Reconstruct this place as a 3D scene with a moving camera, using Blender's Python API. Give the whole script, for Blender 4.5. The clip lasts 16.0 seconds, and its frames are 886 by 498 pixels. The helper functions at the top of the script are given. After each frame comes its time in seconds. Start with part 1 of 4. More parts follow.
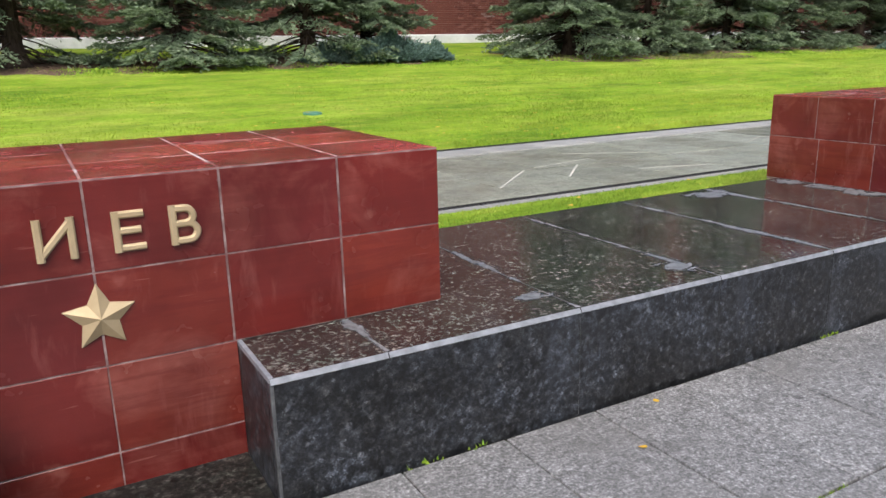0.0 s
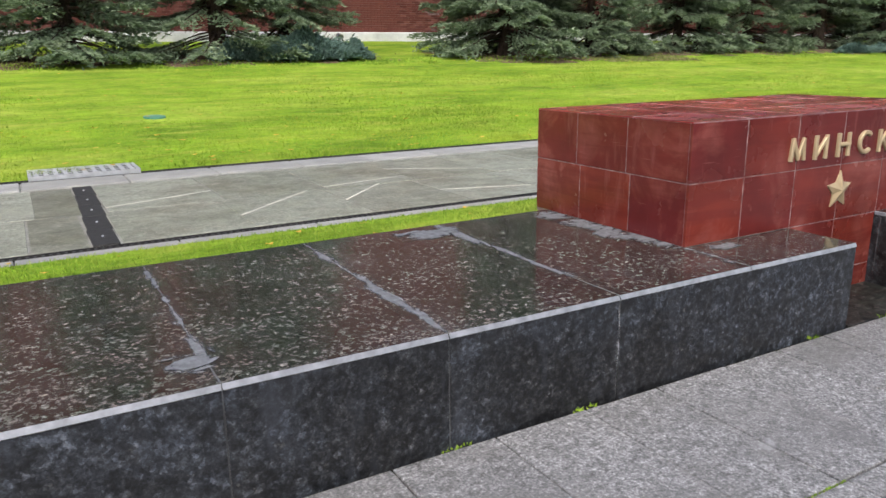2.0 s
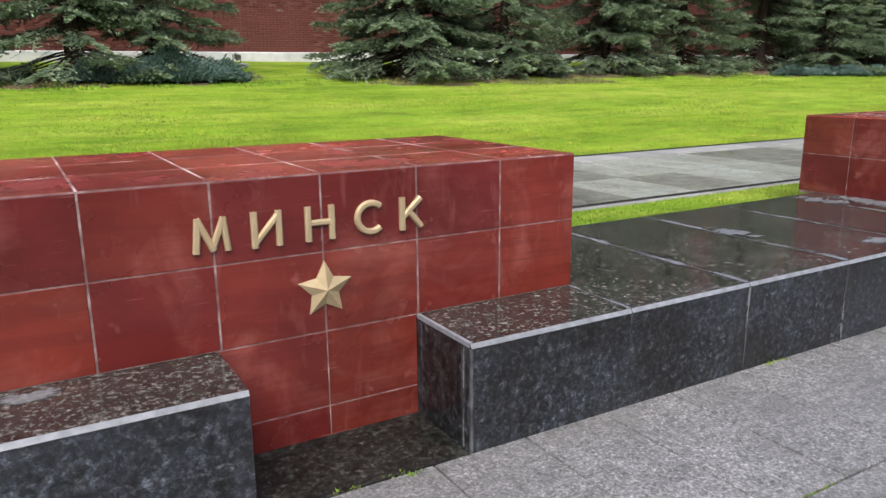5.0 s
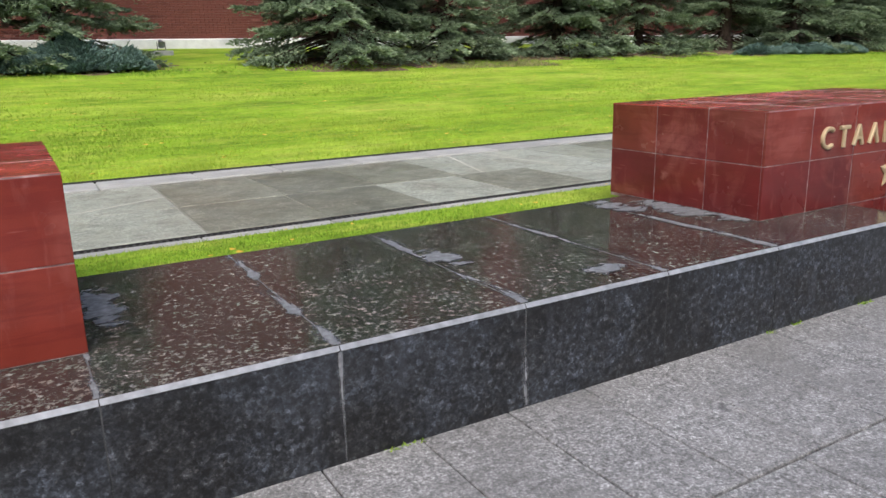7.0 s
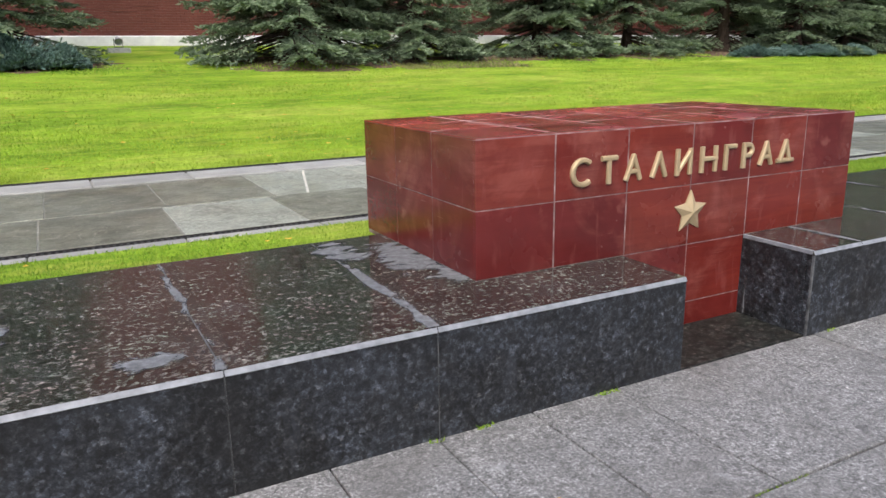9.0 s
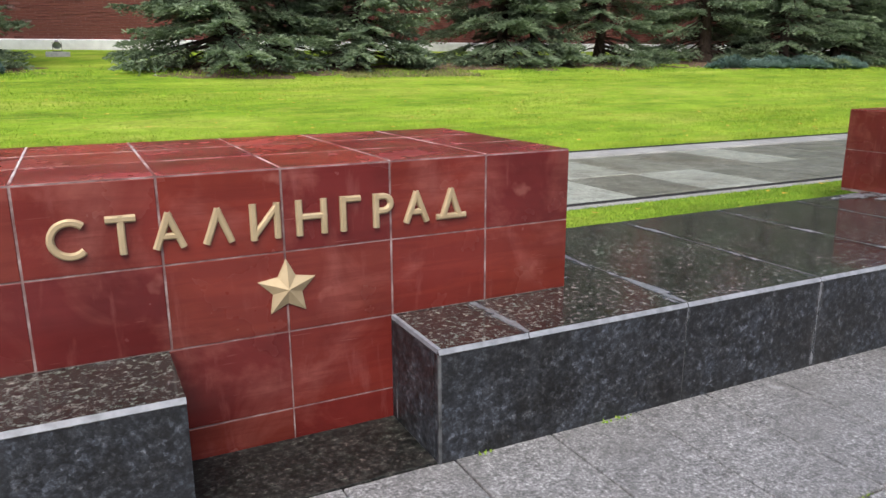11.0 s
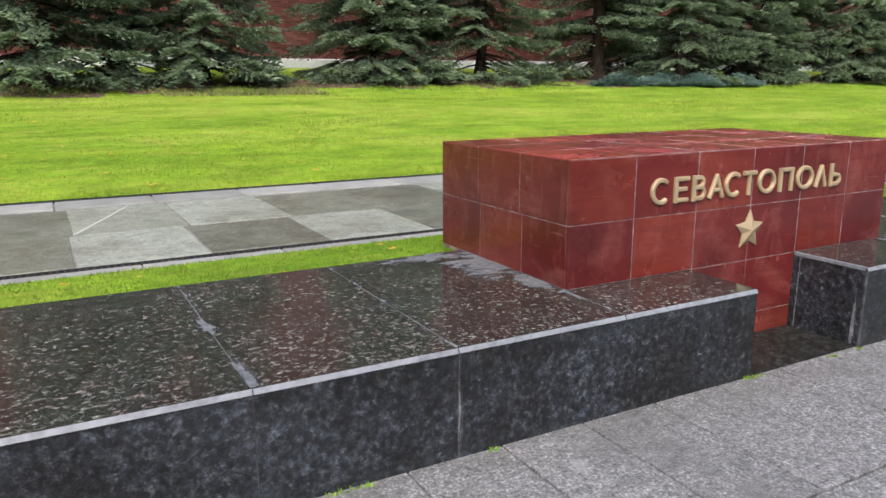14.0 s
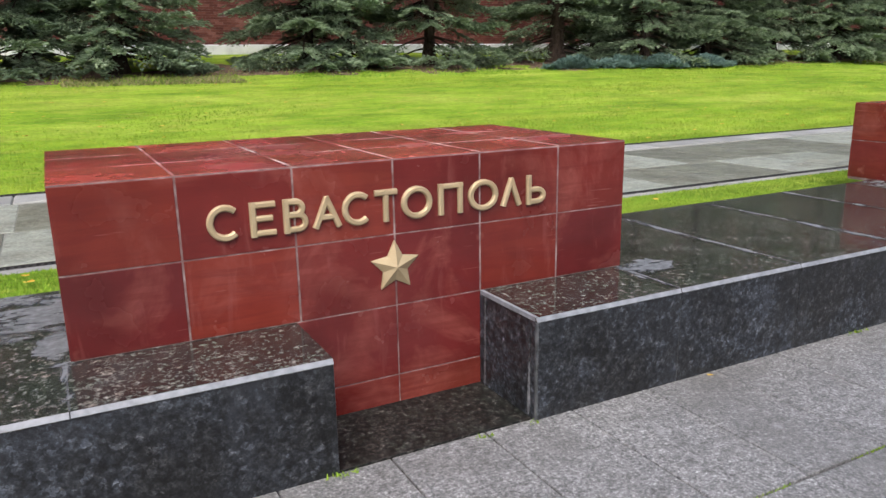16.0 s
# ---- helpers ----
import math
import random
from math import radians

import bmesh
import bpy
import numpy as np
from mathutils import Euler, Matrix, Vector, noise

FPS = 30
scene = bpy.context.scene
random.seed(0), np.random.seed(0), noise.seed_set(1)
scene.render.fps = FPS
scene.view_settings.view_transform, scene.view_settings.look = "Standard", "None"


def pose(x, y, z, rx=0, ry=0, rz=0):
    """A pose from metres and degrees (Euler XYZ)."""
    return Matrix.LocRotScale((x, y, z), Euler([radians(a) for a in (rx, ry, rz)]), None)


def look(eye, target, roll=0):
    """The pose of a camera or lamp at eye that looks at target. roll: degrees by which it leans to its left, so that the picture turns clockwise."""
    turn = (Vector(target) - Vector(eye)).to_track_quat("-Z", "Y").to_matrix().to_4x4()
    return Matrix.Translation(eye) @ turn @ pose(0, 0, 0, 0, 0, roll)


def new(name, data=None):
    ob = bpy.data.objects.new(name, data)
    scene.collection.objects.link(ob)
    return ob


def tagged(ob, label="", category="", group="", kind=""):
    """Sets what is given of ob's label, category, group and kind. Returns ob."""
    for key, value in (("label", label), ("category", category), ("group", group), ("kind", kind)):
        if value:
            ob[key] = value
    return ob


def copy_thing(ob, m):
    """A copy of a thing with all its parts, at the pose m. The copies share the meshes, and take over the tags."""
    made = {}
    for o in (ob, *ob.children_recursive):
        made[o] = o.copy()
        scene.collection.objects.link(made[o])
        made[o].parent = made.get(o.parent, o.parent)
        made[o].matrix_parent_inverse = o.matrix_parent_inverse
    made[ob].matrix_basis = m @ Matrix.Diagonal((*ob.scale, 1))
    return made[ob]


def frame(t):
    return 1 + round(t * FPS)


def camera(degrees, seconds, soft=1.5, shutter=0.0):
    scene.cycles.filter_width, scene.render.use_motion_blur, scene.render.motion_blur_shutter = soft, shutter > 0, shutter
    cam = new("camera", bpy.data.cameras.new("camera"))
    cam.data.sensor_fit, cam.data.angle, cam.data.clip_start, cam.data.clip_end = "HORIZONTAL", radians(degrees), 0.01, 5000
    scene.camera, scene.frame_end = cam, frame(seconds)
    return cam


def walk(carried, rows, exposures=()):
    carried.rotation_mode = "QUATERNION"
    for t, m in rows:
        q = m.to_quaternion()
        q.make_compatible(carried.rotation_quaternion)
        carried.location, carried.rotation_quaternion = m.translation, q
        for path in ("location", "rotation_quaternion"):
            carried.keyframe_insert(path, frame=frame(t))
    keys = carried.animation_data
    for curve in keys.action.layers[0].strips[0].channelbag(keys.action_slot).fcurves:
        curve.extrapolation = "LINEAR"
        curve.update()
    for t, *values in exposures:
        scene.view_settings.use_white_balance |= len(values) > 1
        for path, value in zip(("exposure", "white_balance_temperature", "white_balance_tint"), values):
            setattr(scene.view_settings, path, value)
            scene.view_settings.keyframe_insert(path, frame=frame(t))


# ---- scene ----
cam = camera(62.0, 16.0)
PATH = [
    (0, (-1.074, -0.28, 1.583), (-0.138, 1.413, 1.077), -1.4),
    (0.5, (-0.432, -0.235, 1.572), (0.51, 1.455, 1.068), -1.4),
    (1, (0.158, -0.243, 1.551), (1.101, 1.446, 1.043), -1.3),
    (1.5, (0.758, -0.261, 1.572), (1.71, 1.422, 1.06), -0.9),
    (2, (1.33, -0.262, 1.569), (2.288, 1.418, 1.059), -0.7),
    (2.5, (1.947, -0.312, 1.577), (2.907, 1.369, 1.072), -0.5),
    (3, (2.479, -0.329, 1.596), (3.439, 1.353, 1.099), -0.4),
    (3.5, (3.069, -0.34, 1.59), (4.03, 1.344, 1.103), -0.4),
    (4, (3.628, -0.381, 1.58), (4.595, 1.304, 1.104), -0.3),
    (4.5, (4.217, -0.392, 1.597), (5.191, 1.292, 1.131), -0.3),
    (5, (4.768, -0.368, 1.596), (5.748, 1.313, 1.135), -0.5),
    (7.5, (7.678, -0.451, 1.561), (8.641, 1.227, 1.054), -1.6),
    (8, (8.229, -0.457, 1.574), (9.178, 1.229, 1.068), -1.5),
    (10.5, (11.291, -0.411, 1.572), (12.147, 1.327, 1.076), -0.4),
    (11, (11.89, -0.392, 1.6), (12.75, 1.346, 1.114), -0.3),
    (11.5, (12.544, -0.401, 1.623), (13.422, 1.333, 1.152), 0.1),
    (12, (13.14, -0.393, 1.601), (14.034, 1.338, 1.15), 0.2),
    (12.5, (13.802, -0.42, 1.623), (14.711, 1.307, 1.185), 0.4),
    (13, (14.387, -0.454, 1.646), (15.306, 1.269, 1.212), 0.4),
    (13.5, (15.057, -0.45, 1.598), (15.984, 1.269, 1.166), 0.1),
    (14, (15.65, -0.468, 1.593), (16.584, 1.244, 1.15), -0.2),
    (14.5, (16.286, -0.508, 1.603), (17.223, 1.199, 1.146), -0.6),
    (15, (16.876, -0.513, 1.565), (17.807, 1.195, 1.101), -0.7),
    (15.5, (17.51, -0.535, 1.573), (18.426, 1.178, 1.099), -0.7),
    (16, (18.098, -0.524, 1.607), (18.996, 1.197, 1.123), -1.0),
]
walk(cam, [(t, look(eye, target, roll)) for t, eye, target, roll in PATH])

# ---- light: an overcast afternoon ----
world = bpy.data.worlds.new("sky")
scene.world = world
world.use_nodes = True
wn = world.node_tree.nodes
sky = wn.new("ShaderNodeTexSky")
sky.sky_type, sky.sun_disc = "NISHITA", False
sky.sun_elevation, sky.sun_rotation = radians(52), radians(214)
sky.air_density, sky.dust_density, sky.ozone_density = 1.0, 5.0, 1.0
wn["Background"].inputs["Strength"].default_value = 0.13
world.node_tree.links.new(sky.outputs[0], wn["Background"].inputs["Color"])
sun = new("sun", bpy.data.lights.new("sun", "SUN"))
sun.data.energy, sun.data.angle, sun.data.color = 1.3, radians(50), (0.97, 0.98, 1.0)
sun.matrix_world = look((-5.2, -7.7, 12), (0, 0, 0))
scene.view_settings.exposure = 0.85


# ---- materials ----
class Mat:
    """A small builder for node materials: Principled BSDF and world-space textures."""

    def __init__(self, name, rough=0.6, metal=0.0, spec=0.5):
        self.mat = bpy.data.materials.new(name)
        self.mat.use_nodes = True
        self.tree = self.mat.node_tree
        self.b = self.tree.nodes["Principled BSDF"]
        self.b.inputs["Roughness"].default_value = rough
        self.b.inputs["Metallic"].default_value = metal
        self.b.inputs["Specular IOR Level"].default_value = spec
        self.geo = self.add("ShaderNodeNewGeometry")
        self.pos = self.geo.outputs["Position"]

    def add(self, kind):
        return self.tree.nodes.new(kind)

    def link(self, a, b):
        self.tree.links.new(a, b)

    def scaled(self, sx, sy, sz):
        n = self.add("ShaderNodeMapping")
        n.inputs["Scale"].default_value = (sx, sy, sz)
        self.link(self.pos, n.inputs["Vector"])
        return n.outputs[0]

    def noise(self, scale, detail=4.0, rough=0.55, vec=None, distort=0.0):
        n = self.add("ShaderNodeTexNoise")
        n.inputs["Scale"].default_value, n.inputs["Detail"].default_value = scale, detail
        n.inputs["Roughness"].default_value, n.inputs["Distortion"].default_value = rough, distort
        self.link(vec or self.pos, n.inputs["Vector"])
        return n.outputs["Fac"]

    def cells(self, scale, vec=None, feature="F1", out="Color"):
        n = self.add("ShaderNodeTexVoronoi")
        n.feature = feature
        n.inputs["Scale"].default_value = scale
        self.link(vec or self.pos, n.inputs["Vector"])
        return n.outputs[out]

    def ramp(self, fac, *stops):
        n = self.add("ShaderNodeValToRGB")
        els = n.color_ramp.elements
        while len(els) < len(stops):
            els.new(0.5)
        for e, (p, c) in zip(els, stops):
            e.position = p
            e.color = (*c, 1) if isinstance(c, tuple) else (c, c, c, 1)
        self.link(fac, n.inputs["Fac"])
        return n.outputs["Color"]

    def mix(self, fac, a, b, mode="MIX"):
        n = self.add("ShaderNodeMix")
        n.data_type, n.blend_type = "RGBA", mode
        for i, v in ((0, fac), (6, a), (7, b)):
            socket = n.inputs[i]
            if isinstance(v, (int, float)):
                socket.default_value = v if i == 0 else (v, v, v, 1)
            elif isinstance(v, tuple):
                socket.default_value = (*v, 1)
            else:
                self.link(v, socket)
        return n.outputs[2]

    def piece(self):
        return self.add("ShaderNodeObjectInfo").outputs["Random"]

    def island(self):
        return self.geo.outputs["Random Per Island"]

    def color(self, c):
        if isinstance(c, tuple):
            self.b.inputs["Base Color"].default_value = (*c, 1)
        else:
            self.link(c, self.b.inputs["Base Color"])
        return self

    def rough(self, fac, lo, hi):
        self.link(self.ramp(fac, (0.3, lo), (0.7, hi)), self.b.inputs["Roughness"])
        return self

    def bump(self, height, strength=0.3, depth=0.01):
        n = self.add("ShaderNodeBump")
        n.inputs["Strength"].default_value, n.inputs["Distance"].default_value = strength, depth
        self.link(height, n.inputs["Height"])
        self.link(n.outputs[0], self.b.inputs["Normal"])
        return self

    def done(self):
        return self.mat


def red_stone(name, rough_lo, rough_hi, bump, pale, lift=1.0, spec=0.4):
    m = Mat(name, spec=spec)
    cloud = m.noise(2.3, 5, 0.6, distort=0.6)
    vein = m.noise(1.4, 5, 0.62, m.scaled(1.3, 1.3, 13), 0.5)
    base = m.ramp(m.piece(), (0.0, (0.108, 0.0165, 0.0175)), (0.25, (0.128, 0.0175, 0.0145)), (0.5, (0.118, 0.0175, 0.0175)), (0.75, (0.165, 0.026, 0.017)), (1.0, (0.150, 0.030, 0.022)))
    # lift brightens the base; on the wet tops it paints in reflected sky
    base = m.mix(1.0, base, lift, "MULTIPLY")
    c = m.mix(m.ramp(cloud, (0.5, 0.0), (0.72, pale)), base, (0.25, 0.075, 0.06))
    c = m.mix(m.ramp(vein, (0.42, 0.4), (0.55, 0.0)), c, (0.105, 0.014, 0.013))
    c = m.mix(0.8, c, m.ramp(m.noise(1.7, 4, 0.6), (0.34, 0.76), (0.66, 1.34)), "MULTIPLY")
    wipe = m.noise(1.0, 5, 0.6, m.scaled(11, 11, 2.2), 0.3)
    c = m.mix(m.ramp(wipe, (0.58, 0.0), (0.76, 0.42)), c, (0.27, 0.095, 0.085))
    scratch = m.noise(1.0, 2, 0.5, m.scaled(4, 4, 60), 0.2)
    c = m.mix(m.ramp(scratch, (0.70, 0.0), (0.76, 0.3)), c, (0.33, 0.14, 0.12))
    blot = m.noise(5.5, 3, 0.5)
    c = m.mix(m.ramp(blot, (0.66, 0.0), (0.74, 0.35)), c, (0.38, 0.15, 0.12))
    grain = m.noise(240, 2, 0.6)
    c = m.mix(0.25, c, m.ramp(grain, (0.3, 0.55), (0.7, 1.0)), "MULTIPLY")
    m.color(c).rough(m.noise(3.1, 4), rough_lo, rough_hi)
    return m.bump(m.noise(38, 3), bump, 0.004).done()


def crystals(m, scale, stops):
    """Angular mineral grains: each cell of a warped cell pattern has one tone."""
    warp = m.add("ShaderNodeTexNoise")
    warp.inputs["Scale"].default_value, warp.inputs["Detail"].default_value = scale * 0.6, 3
    m.link(m.pos, warp.inputs["Vector"])
    off = m.add("ShaderNodeVectorMath")
    off.operation = "MULTIPLY_ADD"
    off.inputs[1].default_value = (1.7 / scale,) * 3
    m.link(warp.outputs["Color"], off.inputs[0])
    m.link(m.pos, off.inputs[2])
    tone = m.add("ShaderNodeSeparateColor")
    m.link(m.cells(scale, off.outputs[0]), tone.inputs[0])
    return m.ramp(tone.outputs[0], *stops)


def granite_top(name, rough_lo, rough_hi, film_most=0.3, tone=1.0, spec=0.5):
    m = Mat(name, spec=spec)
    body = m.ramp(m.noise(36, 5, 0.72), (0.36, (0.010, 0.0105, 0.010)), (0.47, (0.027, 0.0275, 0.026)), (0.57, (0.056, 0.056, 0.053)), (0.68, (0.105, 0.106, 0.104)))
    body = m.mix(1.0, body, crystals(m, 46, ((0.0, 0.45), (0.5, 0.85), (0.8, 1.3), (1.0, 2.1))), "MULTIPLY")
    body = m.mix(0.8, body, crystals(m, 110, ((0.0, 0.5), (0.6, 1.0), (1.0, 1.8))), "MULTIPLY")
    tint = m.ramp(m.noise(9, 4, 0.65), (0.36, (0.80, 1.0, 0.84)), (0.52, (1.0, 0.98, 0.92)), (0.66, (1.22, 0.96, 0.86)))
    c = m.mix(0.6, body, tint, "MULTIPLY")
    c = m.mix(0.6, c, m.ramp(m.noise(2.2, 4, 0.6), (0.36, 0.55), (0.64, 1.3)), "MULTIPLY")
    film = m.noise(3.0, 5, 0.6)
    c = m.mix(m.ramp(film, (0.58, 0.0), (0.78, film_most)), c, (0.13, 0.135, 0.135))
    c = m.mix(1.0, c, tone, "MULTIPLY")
    m.color(c).rough(m.noise(9, 4), rough_lo, rough_hi)
    return m.bump(m.noise(1.0, 3, 0.6, m.scaled(30, 55, 30)), 0.09, 0.003).done()


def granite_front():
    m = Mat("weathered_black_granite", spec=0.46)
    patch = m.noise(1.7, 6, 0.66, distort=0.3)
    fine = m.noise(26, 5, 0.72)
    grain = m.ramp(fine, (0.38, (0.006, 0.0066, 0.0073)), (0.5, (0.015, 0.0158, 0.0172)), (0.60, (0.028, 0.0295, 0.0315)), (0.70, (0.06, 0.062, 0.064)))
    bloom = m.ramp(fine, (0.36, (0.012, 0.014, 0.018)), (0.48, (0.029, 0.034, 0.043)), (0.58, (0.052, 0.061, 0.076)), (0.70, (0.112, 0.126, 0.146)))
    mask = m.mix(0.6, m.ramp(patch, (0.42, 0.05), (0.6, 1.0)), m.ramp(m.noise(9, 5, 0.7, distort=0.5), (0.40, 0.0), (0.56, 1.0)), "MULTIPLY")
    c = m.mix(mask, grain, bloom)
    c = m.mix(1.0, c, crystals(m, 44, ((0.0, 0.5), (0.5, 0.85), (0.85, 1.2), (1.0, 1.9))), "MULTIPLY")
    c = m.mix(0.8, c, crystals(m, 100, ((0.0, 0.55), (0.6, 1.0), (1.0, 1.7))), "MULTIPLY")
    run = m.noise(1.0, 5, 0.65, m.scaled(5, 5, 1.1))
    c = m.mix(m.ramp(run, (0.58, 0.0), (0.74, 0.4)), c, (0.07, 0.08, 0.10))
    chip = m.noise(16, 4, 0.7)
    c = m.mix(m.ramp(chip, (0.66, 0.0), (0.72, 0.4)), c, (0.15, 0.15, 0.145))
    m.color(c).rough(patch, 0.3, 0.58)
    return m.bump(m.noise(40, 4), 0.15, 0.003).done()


def sky_pale_edge():
    # pale grey base stands in for bright sky mirrored in the honed granite
    m = Mat("honed_granite_edge_sky_sheen", 0.45)
    c = m.ramp(m.noise(22, 4), (0.3, (0.15, 0.16, 0.18)), (0.7, (0.27, 0.285, 0.32)))
    return m.color(c).bump(m.noise(60, 3), 0.2, 0.003).done()


def lime(name, across, shift, grain=(6, 11, 1)):
    """A dried lime film, thick in the middle of its sheet and broken up by noise towards the rim."""
    m = Mat(name, 0.5)
    c = m.ramp(m.noise(26, 5, 0.65), (0.3, (0.075, 0.08, 0.088)), (0.5, (0.15, 0.157, 0.17)), (0.72, (0.27, 0.28, 0.30)))
    m.color(c).bump(m.noise(40, 4), 0.3, 0.004)
    mp = m.add("ShaderNodeMapping")
    mp.inputs["Location"].default_value = tuple(-v / 2 for v in across)
    mp.inputs["Scale"].default_value = across
    m.link(m.add("ShaderNodeTexCoord").outputs["Generated"], mp.inputs["Vector"])
    far = m.add("ShaderNodeVectorMath")
    far.operation = "LENGTH"
    m.link(mp.outputs[0], far.inputs[0])
    n = m.noise(1.0, 6, 0.62, m.scaled(*grain), 0.6)
    cut = m.add("ShaderNodeMath")
    cut.operation = "MULTIPLY_ADD"
    cut.inputs[1].default_value, cut.inputs[2].default_value = -0.30, shift
    m.link(far.outputs["Value"], cut.inputs[0])
    total = m.add("ShaderNodeMath")
    total.operation = "ADD"
    m.link(cut.outputs[0], total.inputs[0])
    m.link(n, total.inputs[1])
    m.link(m.ramp(total.outputs[0], (0.49, 0.0), (0.60, 0.9)), m.b.inputs["Alpha"])
    return m.done()


def mortar():
    m = Mat("pale_mortar", 0.85)
    c = m.ramp(m.noise(14, 5), (0.34, (0.12, 0.06, 0.058)), (0.52, (0.20, 0.135, 0.13)), (0.7, (0.36, 0.29, 0.28)))
    return m.color(c).bump(m.noise(90, 3), 0.3, 0.003).done()


def stone_grout():
    m = Mat("patchy_pale_grout", 0.8)
    c = m.ramp(m.noise(2.6, 4, 0.6), (0.42, (0.16, 0.06, 0.05)), (0.50, (0.30, 0.20, 0.18)), (0.58, (0.52, 0.47, 0.45)))
    return m.color(c).bump(m.noise(90, 3), 0.3, 0.003).done()


def paving():
    m = Mat("grey_granite_paving", spec=0.35)
    tone = m.ramp(m.piece(), (0.0, 0.93), (0.5, 0.98), (1.0, 1.04))
    speck = m.noise(66, 5, 0.78)
    coarse = m.noise(24, 3, 0.6)
    c = m.ramp(speck, (0.32, (0.055, 0.055, 0.056)), (0.46, (0.155, 0.155, 0.158)), (0.56, (0.255, 0.255, 0.26)), (0.66, (0.50, 0.50, 0.505)))
    c = m.mix(1.0, c, tone, "MULTIPLY")
    c = m.mix(0.85, c, m.ramp(coarse, (0.35, 0.60), (0.65, 1.32)), "MULTIPLY")
    pale = m.cells(34, out="Distance")
    c = m.mix(m.ramp(pale, (0.08, 0.5), (0.2, 0.0)), c, (0.42, 0.42, 0.42))
    stain = m.noise(1.7, 5, 0.6)
    c = m.mix(m.ramp(stain, (0.46, 0.0), (0.70, 0.6)), c, (0.125, 0.123, 0.121))
    c = m.mix(0.7, c, m.ramp(m.noise(7, 5, 0.7, distort=0.4), (0.36, 0.72), (0.64, 1.16)), "MULTIPLY")
    spot = m.noise(4.3, 3, 0.5)
    c = m.mix(m.ramp(spot, (0.70, 0.0), (0.74, 0.45)), c, (0.34, 0.35, 0.36))
    c = m.mix(m.ramp(m.noise(6.1, 2, 0.5), (0.72, 0.0), (0.75, 0.6)), c, (0.05, 0.05, 0.055))
    m.color(c).rough(stain, 0.75, 0.5)
    return m.bump(speck, 0.45, 0.004).done()


PALE_STONE = ((0.0, (0.245, 0.26, 0.218)), (0.5, (0.285, 0.303, 0.26)), (1.0, (0.33, 0.352, 0.308)))
DARK_STONE = ((0.0, (0.098, 0.098, 0.075)), (0.5, (0.120, 0.121, 0.092)), (1.0, (0.152, 0.155, 0.12)))
CRACKED_STONE = ((0.0, (0.175, 0.182, 0.145)), (0.5, (0.215, 0.226, 0.182)), (1.0, (0.26, 0.274, 0.228)))


def flagstone(name, stops):
    m = Mat(name, spec=0.5)
    base = m.ramp(m.piece(), *stops)
    cloud = m.noise(2.6, 6, 0.62, distort=0.5)
    c = m.mix(m.ramp(cloud, (0.35, 0.0), (0.7, 0.4)), base, (0.31, 0.32, 0.265))
    c = m.mix(m.ramp(m.noise(1.1, 4), (0.52, 0.0), (0.7, 0.5)), c, (0.105, 0.085, 0.05))
    c = m.mix(0.75, c, m.ramp(m.noise(9, 6, 0.72, distort=1.2), (0.34, 0.5), (0.64, 1.3)), "MULTIPLY")
    vein = m.noise(1.6, 3, 0.5, distort=2.5)
    c = m.mix(m.ramp(vein, (0.485, 0.0), (0.5, 0.35), (0.515, 0.0)), c, (0.42, 0.40, 0.33))
    c = m.mix(0.9, c, m.ramp(m.noise(40, 5, 0.74), (0.36, 0.58), (0.64, 1.32)), "MULTIPLY")
    c = m.mix(m.ramp(m.noise(5, 5, 0.65, distort=0.8), (0.56, 0.0), (0.72, 0.45)), c, (0.14, 0.125, 0.085))
    m.color(c).rough(m.noise(2.2, 5), 0.28, 0.65)
    return m.bump(m.noise(16, 5), 0.12, 0.006).done()


def pale_stone(name, lo, hi):
    m = Mat(name, 0.75)
    c = m.ramp(m.noise(3.0, 6, 0.65), (0.3, lo), (0.7, hi))
    c = m.mix(0.4, c, m.ramp(m.noise(75, 3), (0.3, 0.6), (0.7, 1.1)), "MULTIPLY")
    c = m.mix(1.0, c, m.ramp(m.piece(), (0.0, 0.82), (1.0, 1.06)), "MULTIPLY")
    return m.color(c).bump(m.noise(50, 4), 0.3, 0.004).done()


def grass_ground():
    m = Mat("lawn_turf", 0.9, spec=0.15)
    broad = m.noise(0.55, 4, 0.6, m.scaled(0.55, 1.6, 1))
    fine = m.noise(13, 4, 0.7, m.scaled(0.7, 1.5, 1))
    c = m.ramp(broad, (0.32, (0.12, 0.225, 0.014)), (0.5, (0.20, 0.325, 0.022)), (0.68, (0.30, 0.38, 0.055)))
    c = m.mix(0.8, c, m.ramp(fine, (0.34, 0.58), (0.62, 1.16)), "MULTIPLY")
    c = m.mix(0.8, c, m.ramp(m.noise(1.0, 5, 0.65, m.scaled(1.1, 1.9, 1), 0.5), (0.36, 0.78), (0.6, 1.12)), "MULTIPLY")
    dry = m.noise(2.4, 5, 0.6, m.scaled(0.5, 1.6, 1))
    c = m.mix(m.ramp(dry, (0.52, 0.0), (0.74, 0.6)), c, (0.40, 0.37, 0.085))
    return m.color(c).bump(fine, 0.6, 0.05).done()


